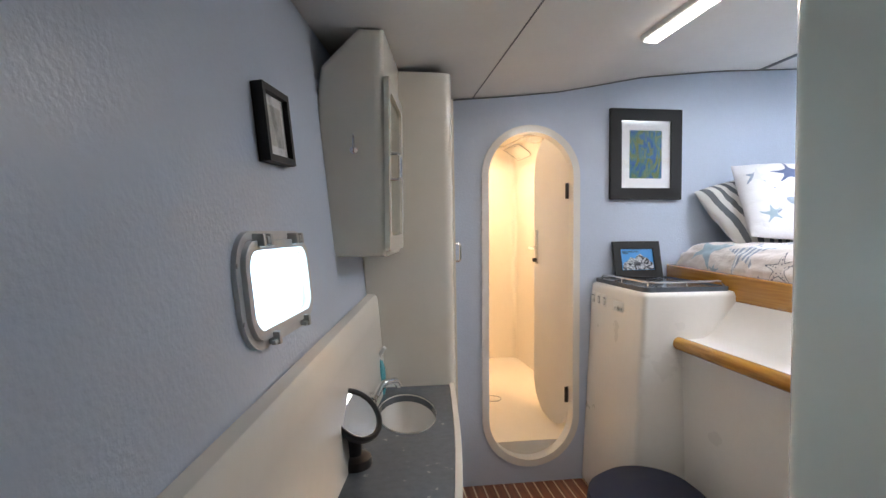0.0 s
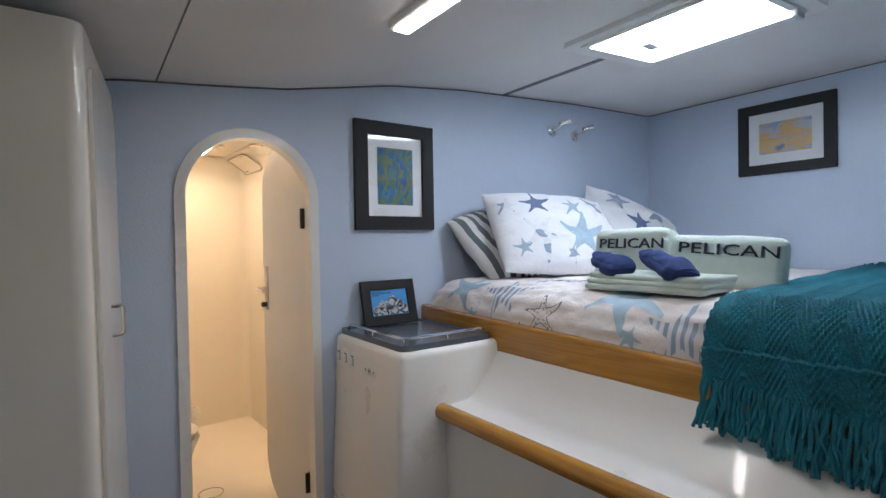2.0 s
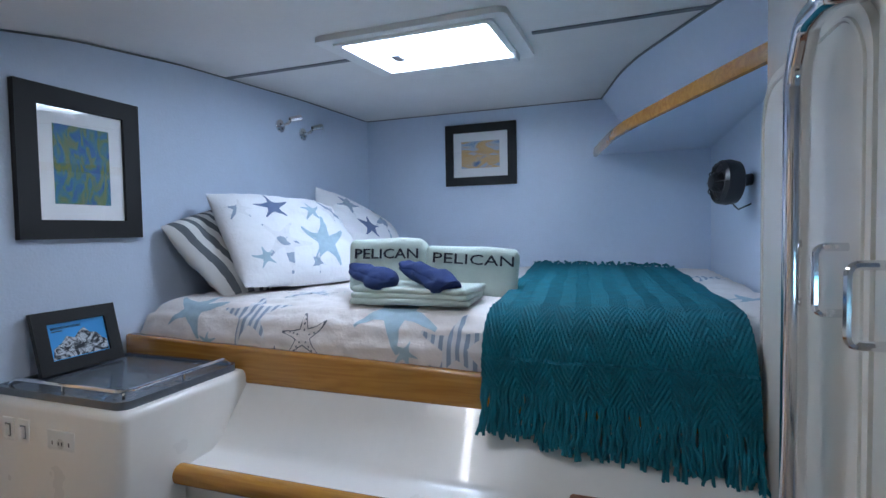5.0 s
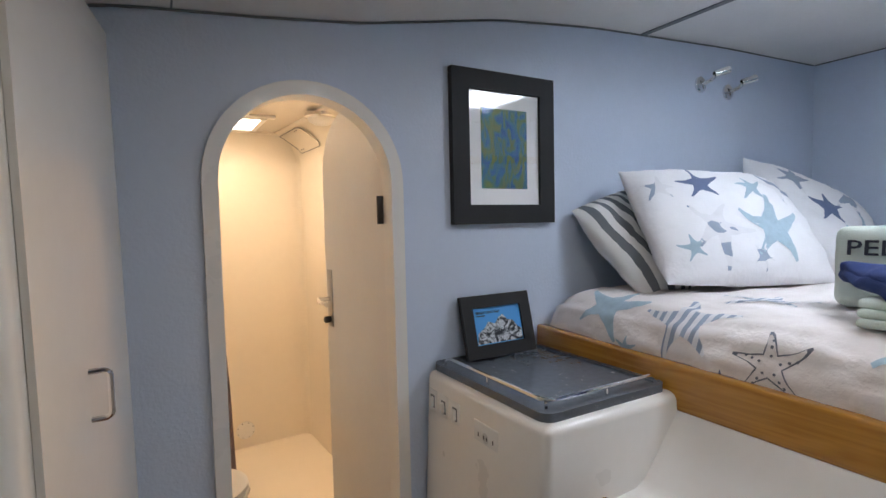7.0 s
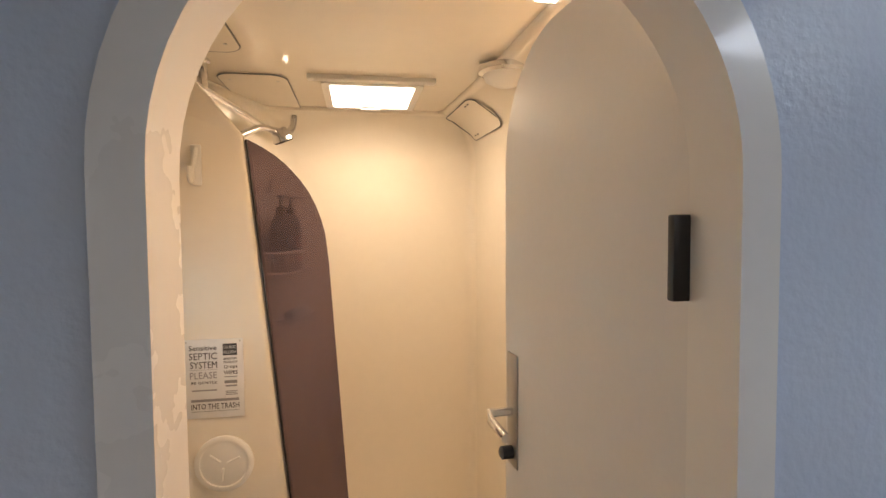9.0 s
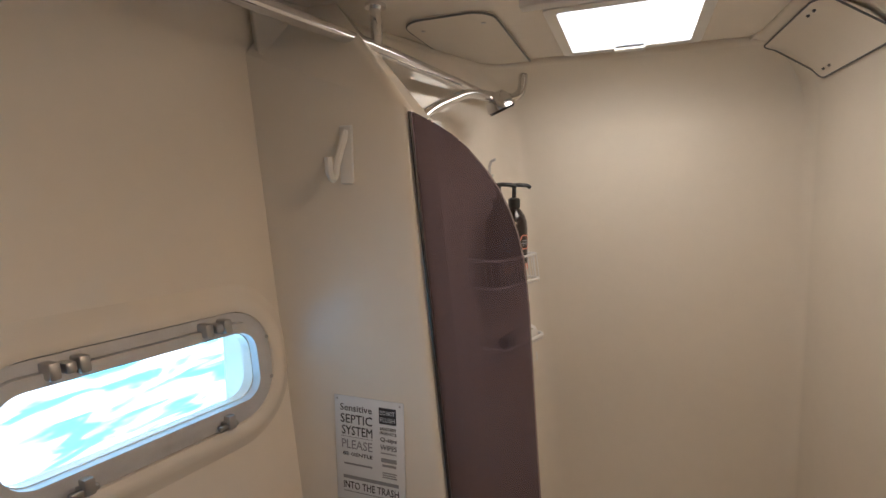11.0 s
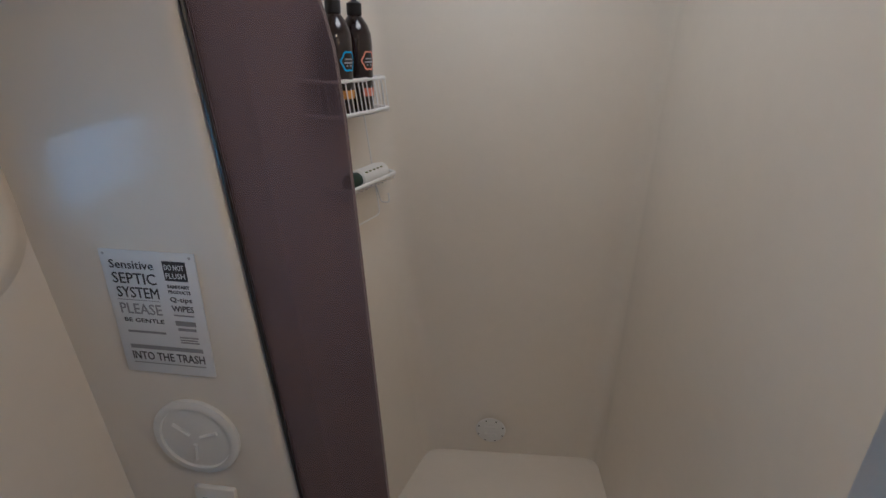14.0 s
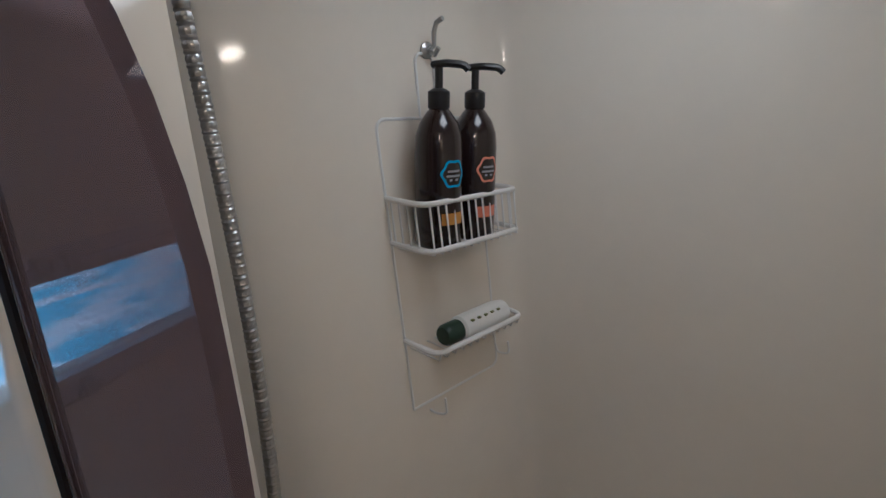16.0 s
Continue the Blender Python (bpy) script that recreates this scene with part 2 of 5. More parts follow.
def plate(outer, holes, d0, d1, place):
    """A flat sheet with openings through it; place(u, v, d) lays it into the room."""
    bm = bmesh.new()
    for loop in (outer, *holes):
        vs = [bm.verts.new((u, v, 0)) for u, v in loop]
        for a, b in zip(vs, vs[1:] + vs[:1]):
            bm.edges.new((a, b))
    bmesh.ops.triangle_fill(bm, edges=bm.edges[:], use_beauty=True)
    bmesh.ops.dissolve_limit(bm, angle_limit=0.01, verts=bm.verts[:], edges=bm.edges[:])
    for v in bm.verts:
        v.co.z = d0
    ext = bmesh.ops.extrude_face_region(bm, geom=bm.faces[:])
    keep = {v for v in ext["geom"] if isinstance(v, bmesh.types.BMVert)}
    for v in keep:
        v.co.z = d1
    for v in bm.verts:
        v.co = Vector(place(*v.co))
    return bm


def lathe(profile, at, sides=28, turn=None, bm=None):
    """A turned shape: profile of (radius, height)."""
    own = bmesh.new()
    rings = []
    for r, h in profile:
        rings.append([own.verts.new((r * math.cos(k * math.tau / sides), r * math.sin(k * math.tau / sides), h)) for k in range(sides)] if r > 1e-5 else [own.verts.new((0, 0, h))])
    for a, b in zip(rings, rings[1:]):
        for k in range(sides):
            f = [a[k % len(a)], a[(k + 1) % len(a)], b[(k + 1) % len(b)], b[k % len(b)]]
            f = list(dict.fromkeys(f))
            if len(f) > 2:
                own.faces.new(f)
    own.transform(Matrix.Translation(at) @ (turn if turn is not None else Matrix()))
    return join(bm, own)


def letters(text, size, m, width=None, depth=0.0006):
    """Raised letters in the built-in font, standing on the pose m; width sets the line's length."""
    c = bpy.data.curves.new("text", "FONT")
    c.body, c.size, c.extrude, c.align_x = text, size, depth, "LEFT"
    c.resolution_u = 2
    ob = bpy.data.objects.new("text", c)
    scene.collection.objects.link(ob)
    me = bpy.data.meshes.new_from_object(ob.evaluated_get(bpy.context.evaluated_depsgraph_get()))
    bpy.data.objects.remove(ob)
    bpy.data.curves.remove(c)
    bm = bmesh.new()
    bm.from_mesh(me)
    bpy.data.meshes.remove(me)
    if width and bm.verts:
        xs = [v.co.x for v in bm.verts]
        k = width / max(max(xs) - min(xs), 1e-6)
        for v in bm.verts:
            v.co.x = (v.co.x - min(xs)) * k
    bm.transform(m)
    return bm


def hull_x(y, z):
    return -0.535 + 0.155 * (y - 0.9) + 0.10 * (1.45 - z)


def ceil_z(x):
    xs = (-1.2, -0.3, 0.05, 0.34, 0.58, 0.8, 1.03, 1.45, 2.2, 3.2)
    zs = (1.90, 1.93, 1.995, 2.022, 2.050, 2.092, 2.138, 2.184, 2.230, 2.265)
    return float(np.interp(x, xs, zs))


FLOOR, HFLOOR, BULK, FAR = 0.08, 0.27, 2.41, 2.965

# ---- structure: cabin ----
whole("floor", box((-1.1, -1.3, FLOOR - 0.1), (3.1, 2.46, FLOOR - 0.012)), TEAK, "dark reddish teak cabin floor with pale strips", "floor", "structure")

# hull side, cabin and head, with two porthole openings
PORT1 = (0.795, 1.090, 1.198, 1.327)
PORT2 = (2.893, 3.238, 1.340, 1.450)


def hull_place(u, v, d):
    return (hull_x(u, v) + d, u, v)


def hull_wall(name, y0, y1, port, mat, label):
    hole = rrect(port[0], port[2], port[1], port[3], 0.035)
    bm = plate([(y0, 0.0), (y1, 0.0), (y1, 2.15), (y0, 2.15)], [hole], -0.02, 0.0, hull_place)
    return whole(name, bm, mat, label, "wall", "structure")


hull_wall("wall_hull_cabin", -1.3, 2.41, PORT1, BLUE, "pale blue textured hull side wall with porthole opening")
hull_wall("wall_hull_head", 2.45, 4.3, PORT2, HEADWALL, "glossy ivory moulded hull side of the shower room")

# bulkhead with the oval doorway
DL, DR, DTOP, DBOT = 0.222, 0.662, 1.848, 0.195


def oval(grow=0.0):
    r = (DR - DL) / 2 + grow
    return rrect(DL - grow, DBOT - grow, DR + grow, DTOP + grow, r * 0.999, 16)


def bulk_place(u, v, d):
    return (u, BULK + d, v)


top = [(x, ceil_z(x) + 0.05) for x in np.linspace(3.05, -1.0, 30)]
whole("wall_bulkhead", plate([(-1.0, 0.0), (3.05, 0.0)] + top, [oval()], 0.0, 0.045, bulk_place), BLUE, "pale blue bulkhead wall with an oval doorway", "wall", "structure")
whole("trim_doorway", plate(oval(0.032), [oval(-0.003)], -0.012, 0.052, bulk_place), WHITE, "raised white moulding round the oval doorway", "trim", "structure")
whole("wall_far", plate([(0.2, 0.0), (2.45, 0.0), (2.45, 2.4), (0.2, 2.4)], [], 0.0, 0.05, lambda u, v, d: (FAR + d, u, v)), BLUE, "pale blue wall beyond the berth", "wall", "structure")
whole("wall_berth_foot", box((1.15, 0.28, 0), (3.0, 0.34, 2.4)), BLUE, "pale blue wall at the foot of the berth", "wall", "structure")
whole("wall_behind", box((-1.1, -1.36, 0), (0.2, -1.3, 2.2)), BLUE, "plain pale blue wall closing the passage", "wall", "structure")

bm = bmesh.new()
xs = list(np.linspace(-1.1, 3.05, 60))
for y0, y1 in ((-1.35, 2.408),):
    rows = []
    for y in (y0, y1):
        rows.append([bm.verts.new((x, y, ceil_z(x))) for x in xs])
    for i in range(len(xs) - 1):
        bm.faces.new((rows[0][i], rows[0][i + 1], rows[1][i + 1], rows[1][i]))
# opening for the deck hatch is closed by its acrylic
ext = bmesh.ops.extrude_face_region(bm, geom=bm.faces[:])
for v in ext["geom"]:
    if isinstance(v, bmesh.types.BMVert):
        v.co.z += 0.05
whole("ceiling", bm, CEIL, "white padded cabin ceiling panels, gently curved", "ceiling", "structure")
for k, (x, y0, y1) in enumerate(((1.69, 1.80, 2.405), (1.69, 0.36, 1.08))):
    whole("ceiling_seam", box((x - 0.011, y0, ceil_z(x) - 0.005), (x + 0.011, y1, ceil_z(x) + 0.004)), GASKET, "dark grey seam strip between ceiling panels", "trim", "structure")
whole("ceiling_joint", box((0.145, -1.2, ceil_z(0.15) - 0.003), (0.149, 2.40, ceil_z(0.15) + 0.004)), GASKET, "thin joint between ceiling panels", "trim", "structure")
# head lining corner strip along the bulkhead
bm = tube([(x, BULK - 0.004, ceil_z(x) - 0.004) for x in np.linspace(-0.03, 2.95, 50)], 0.003, 6)
whole("ceiling_edge_trim", bm, GASKET, "thin dark edge trim where ceiling meets bulkhead", "trim", "structure")

whole("ceiling_edge_trim", tube([(FAR - 0.005, y, ceil_z(FAR) - 0.004) for y in (0.9, 1.6, 2.404)], 0.003, 6), GASKET, "thin dark edge trim where ceiling meets far wall", "trim", "structure")

# ---- structure: shower room ----
whole("floor_head", box((-0.6, 2.46, HFLOOR - 0.1), (1.35, 4.3, HFLOOR)), HEADWALL, "ivory moulded shower room floor", "floor", "structure")


def shower_x(y, z):
    return 0.022 + 0.30 * (y - 3.83) + 0.13 * (1.5 - z)


BACK = 4.12
bm = bmesh.new()
# one moulded skin: shower side, back wall and inboard side with rounded corners and coved top
path = [Vector(p)[:2] for p in arc_path([(shower_x(3.318, 1.5), 3.318, 0), (shower_x(BACK, 1.5), BACK, 0), (0.86, BACK + 0.03, 0), (0.90, 3.4, 0), (0.93, 2.46, 0)], 0.06, 8)]
zs = [HFLOOR - 0.02] + list(np.linspace(HFLOOR, 1.86, 14)) + [1.86 + 0.17 * math.sin(a) for a in np.linspace(0.15, math.pi / 2, 8)]
grid = []
cx = 0.5
for i, z in enumerate(zs):
    c = 0.0 if z <= 1.86 else 0.17 * (1 - math.sqrt(max(0, 1 - ((z - 1.86) / 0.17) ** 2)))
    row = []
    for k, (x, y) in enumerate(path):
        lean = 0.13 * (1.5 - z) if x < 0.2 else 0.0
        x2 = x + lean
        x2 -= c * (1 if x > 0.84 else 0)
        y2 = y - c * (1 if y > BACK - 0.06 else 0)
        row.append(bm.verts.new((x2, y2, z)))
    grid.append(row)
for a, b in zip(grid, grid[1:]):
    for k in range(len(a) - 1):
        bm.faces.new((a[k], a[k + 1], b[k + 1], b[k]))
skin = whole("wall_shower", bm, HEADWALL, "glossy ivory moulded shower walls with rounded corners", "wall", "structure")
skin.modifiers.new("thick", "SOLIDIFY").thickness = 0.02
skin.modifiers["thick"].offset = 0.0
whole("ceiling_head", box((-0.6, 2.456, 2.03), (1.3, 4.3, 2.07)), HEADWALL, "ivory moulded shower room ceiling", "ceiling", "structure")


# pier between toilet side and shower
def pier_x(z):
    return 0.105 + 0.095 * (1.8 - z)


bm = bmesh.new()
rings = []
for f in np.linspace(0, 1, 9):
    zr, zl = HFLOOR + (1.805 - HFLOOR) * f, HFLOOR + (1.955 - HFLOOR) * f
    ring = arc_path([(-0.30, 3.31, zl), (pier_x(zr), 3.31, zr), (pier_x(zr) - 0.02, 3.46, zr)], 0.03, 6)
    rings.append([bm.verts.new(p) for p in ring])
rings.append([bm.verts.new((v.co.x - (0.20 if v.co.x > 0 else 0.0), max(v.co.y, 3.39) + 0.04, 2.035)) for v in rings[-1]])
for a, b in zip(rings, rings[1:]):
    for k in range(len(a) - 1):
        bm.faces.new((a[k], a[k + 1], b[k + 1], b[k]))
pier = whole("wall_pier", bm, HEADWALL, "glossy ivory moulded pier beside the shower", "wall", "structure")

# ---- outside the portholes ----
def backdrop(name, y, z, strength, colors):
    bm = bmesh.new()
    vs = [bm.verts.new((-1.9, y + a, z + b)) for a, b in ((-9, -2.5), (9, -2.5), (9, 1.6), (-9, 1.6))]
    bm.faces.new(vs)
    m = bpy.data.materials.new(name)
    m.use_nodes = True
    nt = m.node_tree
    # The sheet emits its ripple colours itself, in place of sunlight on water.
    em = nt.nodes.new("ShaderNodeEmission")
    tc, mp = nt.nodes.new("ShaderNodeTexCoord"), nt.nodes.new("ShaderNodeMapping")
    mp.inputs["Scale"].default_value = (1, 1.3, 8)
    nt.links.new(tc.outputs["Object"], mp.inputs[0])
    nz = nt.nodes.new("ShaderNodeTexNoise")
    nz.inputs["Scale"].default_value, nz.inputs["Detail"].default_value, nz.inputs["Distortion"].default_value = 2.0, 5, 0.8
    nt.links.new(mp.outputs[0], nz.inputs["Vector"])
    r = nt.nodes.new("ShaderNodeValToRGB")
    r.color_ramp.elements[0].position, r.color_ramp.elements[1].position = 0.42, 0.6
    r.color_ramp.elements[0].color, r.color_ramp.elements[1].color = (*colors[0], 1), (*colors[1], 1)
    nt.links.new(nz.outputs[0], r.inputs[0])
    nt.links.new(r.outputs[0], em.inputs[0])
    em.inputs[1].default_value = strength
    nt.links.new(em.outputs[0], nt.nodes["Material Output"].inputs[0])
    whole(name, bm, m, "glowing sheet coloured as sunlit rippled turquoise water outside", "water", "structure")


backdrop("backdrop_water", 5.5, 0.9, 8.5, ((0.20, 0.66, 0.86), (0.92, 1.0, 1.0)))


def porthole(name, port, mat, recess):
    y0, y1, z0, z1 = port
    t = thing(name, (0, y0, z0), "grey aluminium opening porthole with rounded corners, latched shut", "porthole", kind="structure")

    def ring(grow_o, grow_i, d0, d1, ro, ri):
        return plate(rrect(y0 - grow_o, z0 - grow_o, y1 + grow_o, z1 + grow_o, ro), [rrect(y0 - grow_i, z0 - grow_i, y1 + grow_i, z1 + grow_i, ri)], d0, d1, hull_place)
    part("window_frame", ring(0.034 if recess else 0.033, 0.018, 0.0, 0.008, 0.07, 0.05), mat, t)
    part("sash", ring(0.017, 0.001, -0.012, 0.016, 0.048, 0.034), mat, t)
    g = part("pane", plate(rrect(y0 - 0.006, z0 - 0.006, y1 + 0.006, z1 + 0.006, 0.034), [], -0.004, 0.002, hull_place), GLASS, t)
    g.visible_shadow = False
    for u in (0.22, 0.80):
        yc = y0 + (y1 - y0) * u
        for z, nm in ((z1 + 0.018, "hinge"), (z0 - 0.02, "latch")):
            b = None
            for s in ((-0.017, 0.0, 0.015) if nm == "hinge" else (0.0,)):
                h = 0.011 if s or nm == "latch" else 0.007
                b = box((0.004, yc + s - 0.0065, z - h), (0.027, yc + s + 0.0065, z + h), 0.003, bm=b)
            if nm == "latch":
                b = box((0.016, yc - 0.020, z - 0.009), (0.024, yc + 0.012, z - 0.001), 0.002, bm=b)
            for v in b.verts:
                v.co.x += hull_x(v.co.y, v.co.z)
            part(nm, b, STEEL, t)
    for u, v in ((y0 - 0.03, z0 + 0.02), (y0 - 0.03, z1 - 0.02), (y1 + 0.03, z0 + 0.02), (y1 + 0.03, z1 - 0.02)):
        part("screw", lathe([(0.0035, 0), (0.0035, 0.002), (0, 0.0025)], (hull_x(u, v) + 0.008, u, v), 10, Matrix.Rotation(radians(90), 4, "Y")), STEEL, t)
    if recess:
        bm = bmesh.new()
        loops = [[bm.verts.new(hull_place(u, v, d)) for u, v in rrect(y0 - g, z0 - g, y1 + g, z1 + g, rad, 14)] for g, d, rad in
                 ((0.0345, 0.001, 0.075), (0.036, 0.011, 0.077), (0.042, 0.014, 0.082), (0.052, 0.0135, 0.09), (0.062, 0.009, 0.10), (0.072, 0.003, 0.11), (0.082, -0.001, 0.12))]
        for a, b in zip(loops, loops[1:]):
            for k in range(len(a)):
                bm.faces.new((a[k], a[(k + 1) % len(a)], b[(k + 1) % len(b)], b[k]))
        whole("trim_porthole", bm, HEADWALL, "soft raised ivory moulding round the porthole", "trim", "structure")
    return t


porthole("window_1", PORT1, ALU, False)
porthole("window_2", PORT2, ALU, True)

# ---- locker, wall cabinet and wash counter ----
t = thing("locker", (0, 0, 0), "tall cream gelcoat locker with chrome handle, floor to ceiling", "locker")
bm = bmesh.new()
LY = 1.80
rings = []
for z in (FLOOR, 0.8, 1.4, 1.93):
    xe = -0.033 - 0.012 * (z - 0.4)
    ring = arc_path([(hull_x(LY, z) + 0.002, LY, z), (xe, LY, z), (xe + 0.075, BULK - 0.002, z)], 0.035, 8)
    rings.append([bm.verts.new(p) for p in ring])
for a, b in zip(rings, rings[1:]):
    for k in range(len(a) - 1):
        bm.faces.new((a[k], a[k + 1], b[k + 1], b[k]))
part("body", bm, CREAM, t)


def locker_side(y, z, off):
    xe = -0.033 - 0.012 * (z - 0.4)
    return (xe + 0.075 * (y - LY) / (BULK - LY) + off, y, z)


bm = plate(rrect(LY + 0.05, 0.25, BULK - 0.06, 1.86, 0.04), [], 0.001, 0.009, lambda u, v, d: locker_side(u, v, d))
dr = part("door", bm, CREAM, t)


def pull(at, along, out, parent, length=0.075, reach=0.028, r=0.0045, mat=CHROME):
    """A bow handle: two short legs and a grip."""
    a, al, o = Vector(at), Vector(along).normalized() * length / 2, Vector(out).normalized() * reach
    return part("handle", tube(arc_path([a - al, a - al + o, a + al + o, a + al], 0.012, 5), r, 8), mat, parent, "chrome bow handle")


pull(locker_side(2.06, 1.268, 0.008), (0, 0, 1), (1, 0, 0), dr)

t = thing("wall_cabinet", (0, 0, 0), "cream moulded wall cabinet with smoked mirror door", "cabinet")
C0, C1 = 1.41, LY - 0.004
bm = plate([(-0.29, 1.93), (-0.29, 1.285), (-0.47, 1.285), (-0.495, 1.6), (-0.465, 1.82), (-0.36, 1.93)], [], C0, C1, lambda u, v, d: (u - 0.012 + 0.155 * (d - C0), d, v))
bmesh.ops.bevel(bm, geom=[e for e in bm.edges if e.calc_face_angle(0) > 0.2 and min(v.co.y for v in e.verts) < C1 - 0.002], offset=0.028, segments=5, affect="EDGES", profile=0.5)
part("body", bm, CREAM, t)


def cab_face(u, v, d):
    return (-0.301 + 0.155 * (u - C0) + d, u, v)


fr = part("door", plate(rrect(C0 + 0.005, 1.30, C1 - 0.01, 1.80, 0.02), [rrect(C0 + 0.05, 1.345, C1 - 0.045, 1.765, 0.025)], 0.0, 0.014, cab_face), CREAM, t)
part("mirror", plate(rrect(C0 + 0.045, 1.34, C1 - 0.04, 1.77, 0.03), [], 0.0, 0.006, cab_face), material("smoked_mirror", (0.42, 0.42, 0.36), 0.06, 0.9, vary=0.05), t, "dim smoked mirror panel")
pull(cab_face(C0 + 0.035, 1.545, 0.014), (0, 0, 1), (1, 0, 0), fr)


def coat_hook(name, at, out, s, label, mat=CHROME):
    """A double hook on a small round rose."""
    a, o = Vector(at), Vector(out).normalized()
    turn = o.to_track_quat("Z", "Y").to_matrix().to_4x4()
    h = thing(name, a, label, "hook")
    part("rose", lathe([(0.0, 0.0), (s * 0.5, 0), (s * 0.5, s * 0.15), (s * 0.3, s * 0.3), (0, s * 0.3)], a, 16, turn), mat, h)
    z = Vector((0, 0, 1))
    part("prong", tube([a + o * s * 0.2, a + o * s * 0.7 + z * s * 0.2, a + o * s * 0.7 + z * s, a + o * s * 0.9 + z * s * 1.5, a + o * s * 1.4 + z * s * 1.7], s * 0.15, 8), mat, h)
    part("prong", tube([a + o * s * 0.2, a + o * s * 0.8 - z * s * 0.3, a + o * s * 1.1 + z * s * 0.1], s * 0.15, 8), mat, h)
    return h


coat_hook("coat_hook", (-0.385, C0, 1.585), (0, -1, 0), 0.022, "small chrome coat hook on the wall cabinet side")

# splash panel along the hull and wash counter
bm = bmesh.new()
rings = []
for y in np.linspace(-0.6, LY - 0.002, 10):
    rings.append([bm.verts.new((hull_x(y, z) + o, y, z + 0.04 * y)) for o, z in ((0.0, 1.062), (0.024, 1.058), (0.032, 1.045), (0.032, 0.98), (0.03, 0.88), (0.03, 0.60))])
for a, b in zip(rings, rings[1:]):
    for k in range(5):
        bm.faces.new((a[k], a[k + 1], b[k + 1], b[k]))
bmesh.ops.contextual_create(bm, geom=rings[-1])
whole("splash_panel", bm, CREAM, "glossy cream moulded splash panel along the hull side", "splashback", "structure")


def counter_front(y):
    return -0.062 - 0.11 * (LY - y) - 0.07 * max(0, LY - y - 0.3) ** 2


CZ = 0.79
ys = list(np.linspace(0.75, LY - 0.003, 14))
outer = [(counter_front(y), y) for y in ys] + [(hull_x(y, CZ) + 0.031, y) for y in ys[::-1]]
bx, by = -0.235, 1.53
basin = [(bx + 0.088 * math.cos(a), by + 0.165 * math.sin(a)) for a in np.linspace(0, math.tau, 40, endpoint=False)]
whole("worktop", plate(outer, [basin], CZ - 0.02, CZ, lambda u, v, d: (u, v, d)), SLATE, "slate grey laminate wash counter top", "worktop")
edge = plate([(counter_front(y) + 0.018, y) for y in ys] + [(counter_front(y) + 0.0015, y) for y in ys[::-1]], [], CZ - 0.05, CZ + 0.006, lambda u, v, d: (u, v, d))
whole("worktop_edge", edge, CREAM, "raised cream edge along the wash counter", "trim", "structure")
base = plate([(counter_front(y) + 0.012, y) for y in ys] + [(hull_x(y, 0.6) + 0.02, y) for y in ys[::-1]], [], FLOOR, CZ - 0.16, lambda u, v, d: (u, v, d))
whole("vanity_cabinet", base, CREAM, "cream gelcoat vanity base under the wash counter", "cabinet")
bm = bmesh.new()
rings = []
for k in range(9):
    f = math.cos(k / 8 * math.pi / 2) ** 0.5 if k < 8 else 0.12
    rings.append([bm.verts.new((bx + 0.090 * f * math.cos(a), by + 0.168 * f * math.sin(a), CZ + 0.004 - 0.12 * math.sin(k / 8 * math.pi / 2))) for a in np.linspace(0, math.tau, 40, endpoint=False)])
for a, b in zip(rings, rings[1:]):
    for k in range(40):
        bm.faces.new((a[k], a[(k + 1) % 40], b[(k + 1) % 40], b[k]))
bm.faces.new(rings[-1])
w = thing("wash_basin", (bx, by, CZ), "small oval white wash basin set in the counter", "basin")
b = part("bowl", bm, WHITE, w)
part("drain", lathe([(0.0, 0.003), (0.016, 0.003), (0.018, 0)], (bx, by, CZ - 0.116), 20), CHROME, w)
w = thing("tap", (-0.34, 1.55, CZ), "chrome single lever tap beside the basin", "tap")
part("base", lathe([(0.022, 0), (0.022, 0.01), (0.016, 0.02), (0.015, 0.06), (0, 0.062)], (-0.345, 1.52, CZ), 18), CHROME, w)
part("spout", tube(arc_path([(-0.345, 1.52, CZ + 0.03), (-0.31, 1.55, CZ + 0.09), (-0.265, 1.60, CZ + 0.085), (-0.255, 1.61, CZ + 0.062)], 0.02), 0.011, 10), CHROME, w)
part("lever", tube([(-0.345, 1.52, CZ + 0.06), (-0.35, 1.50, CZ + 0.075), (-0.33, 1.44, CZ + 0.085)], 0.006, 8), CHROME, w)

w = thing("soap_dispenser", (-0.325, 1.73, CZ), "clear pump bottle of teal liquid soap on the counter", "bottle")
part("bottle", lathe([(0, 0), (0.026, 0), (0.029, 0.01), (0.028, 0.09), (0.018, 0.115), (0.012, 0.12), (0, 0.12)], (-0.325, 1.73, CZ)), SOAP, w)
part("pump", tube([(-0.325, 1.73, CZ + 0.12), (-0.325, 1.73, CZ + 0.122), (-0.30, 1.715, CZ + 0.166)], 0.007, 8), WPLAST, w, "white pump top")
w = thing("toothbrush_holder", (-0.36, 1.70, CZ), "slim cream stick standing against the splash panel", "toothbrush")
part("stick", tube([(-0.338, 1.69, CZ), (-0.35, 1.69, CZ + 0.13)], 0.005, 8), WPLAST, w)

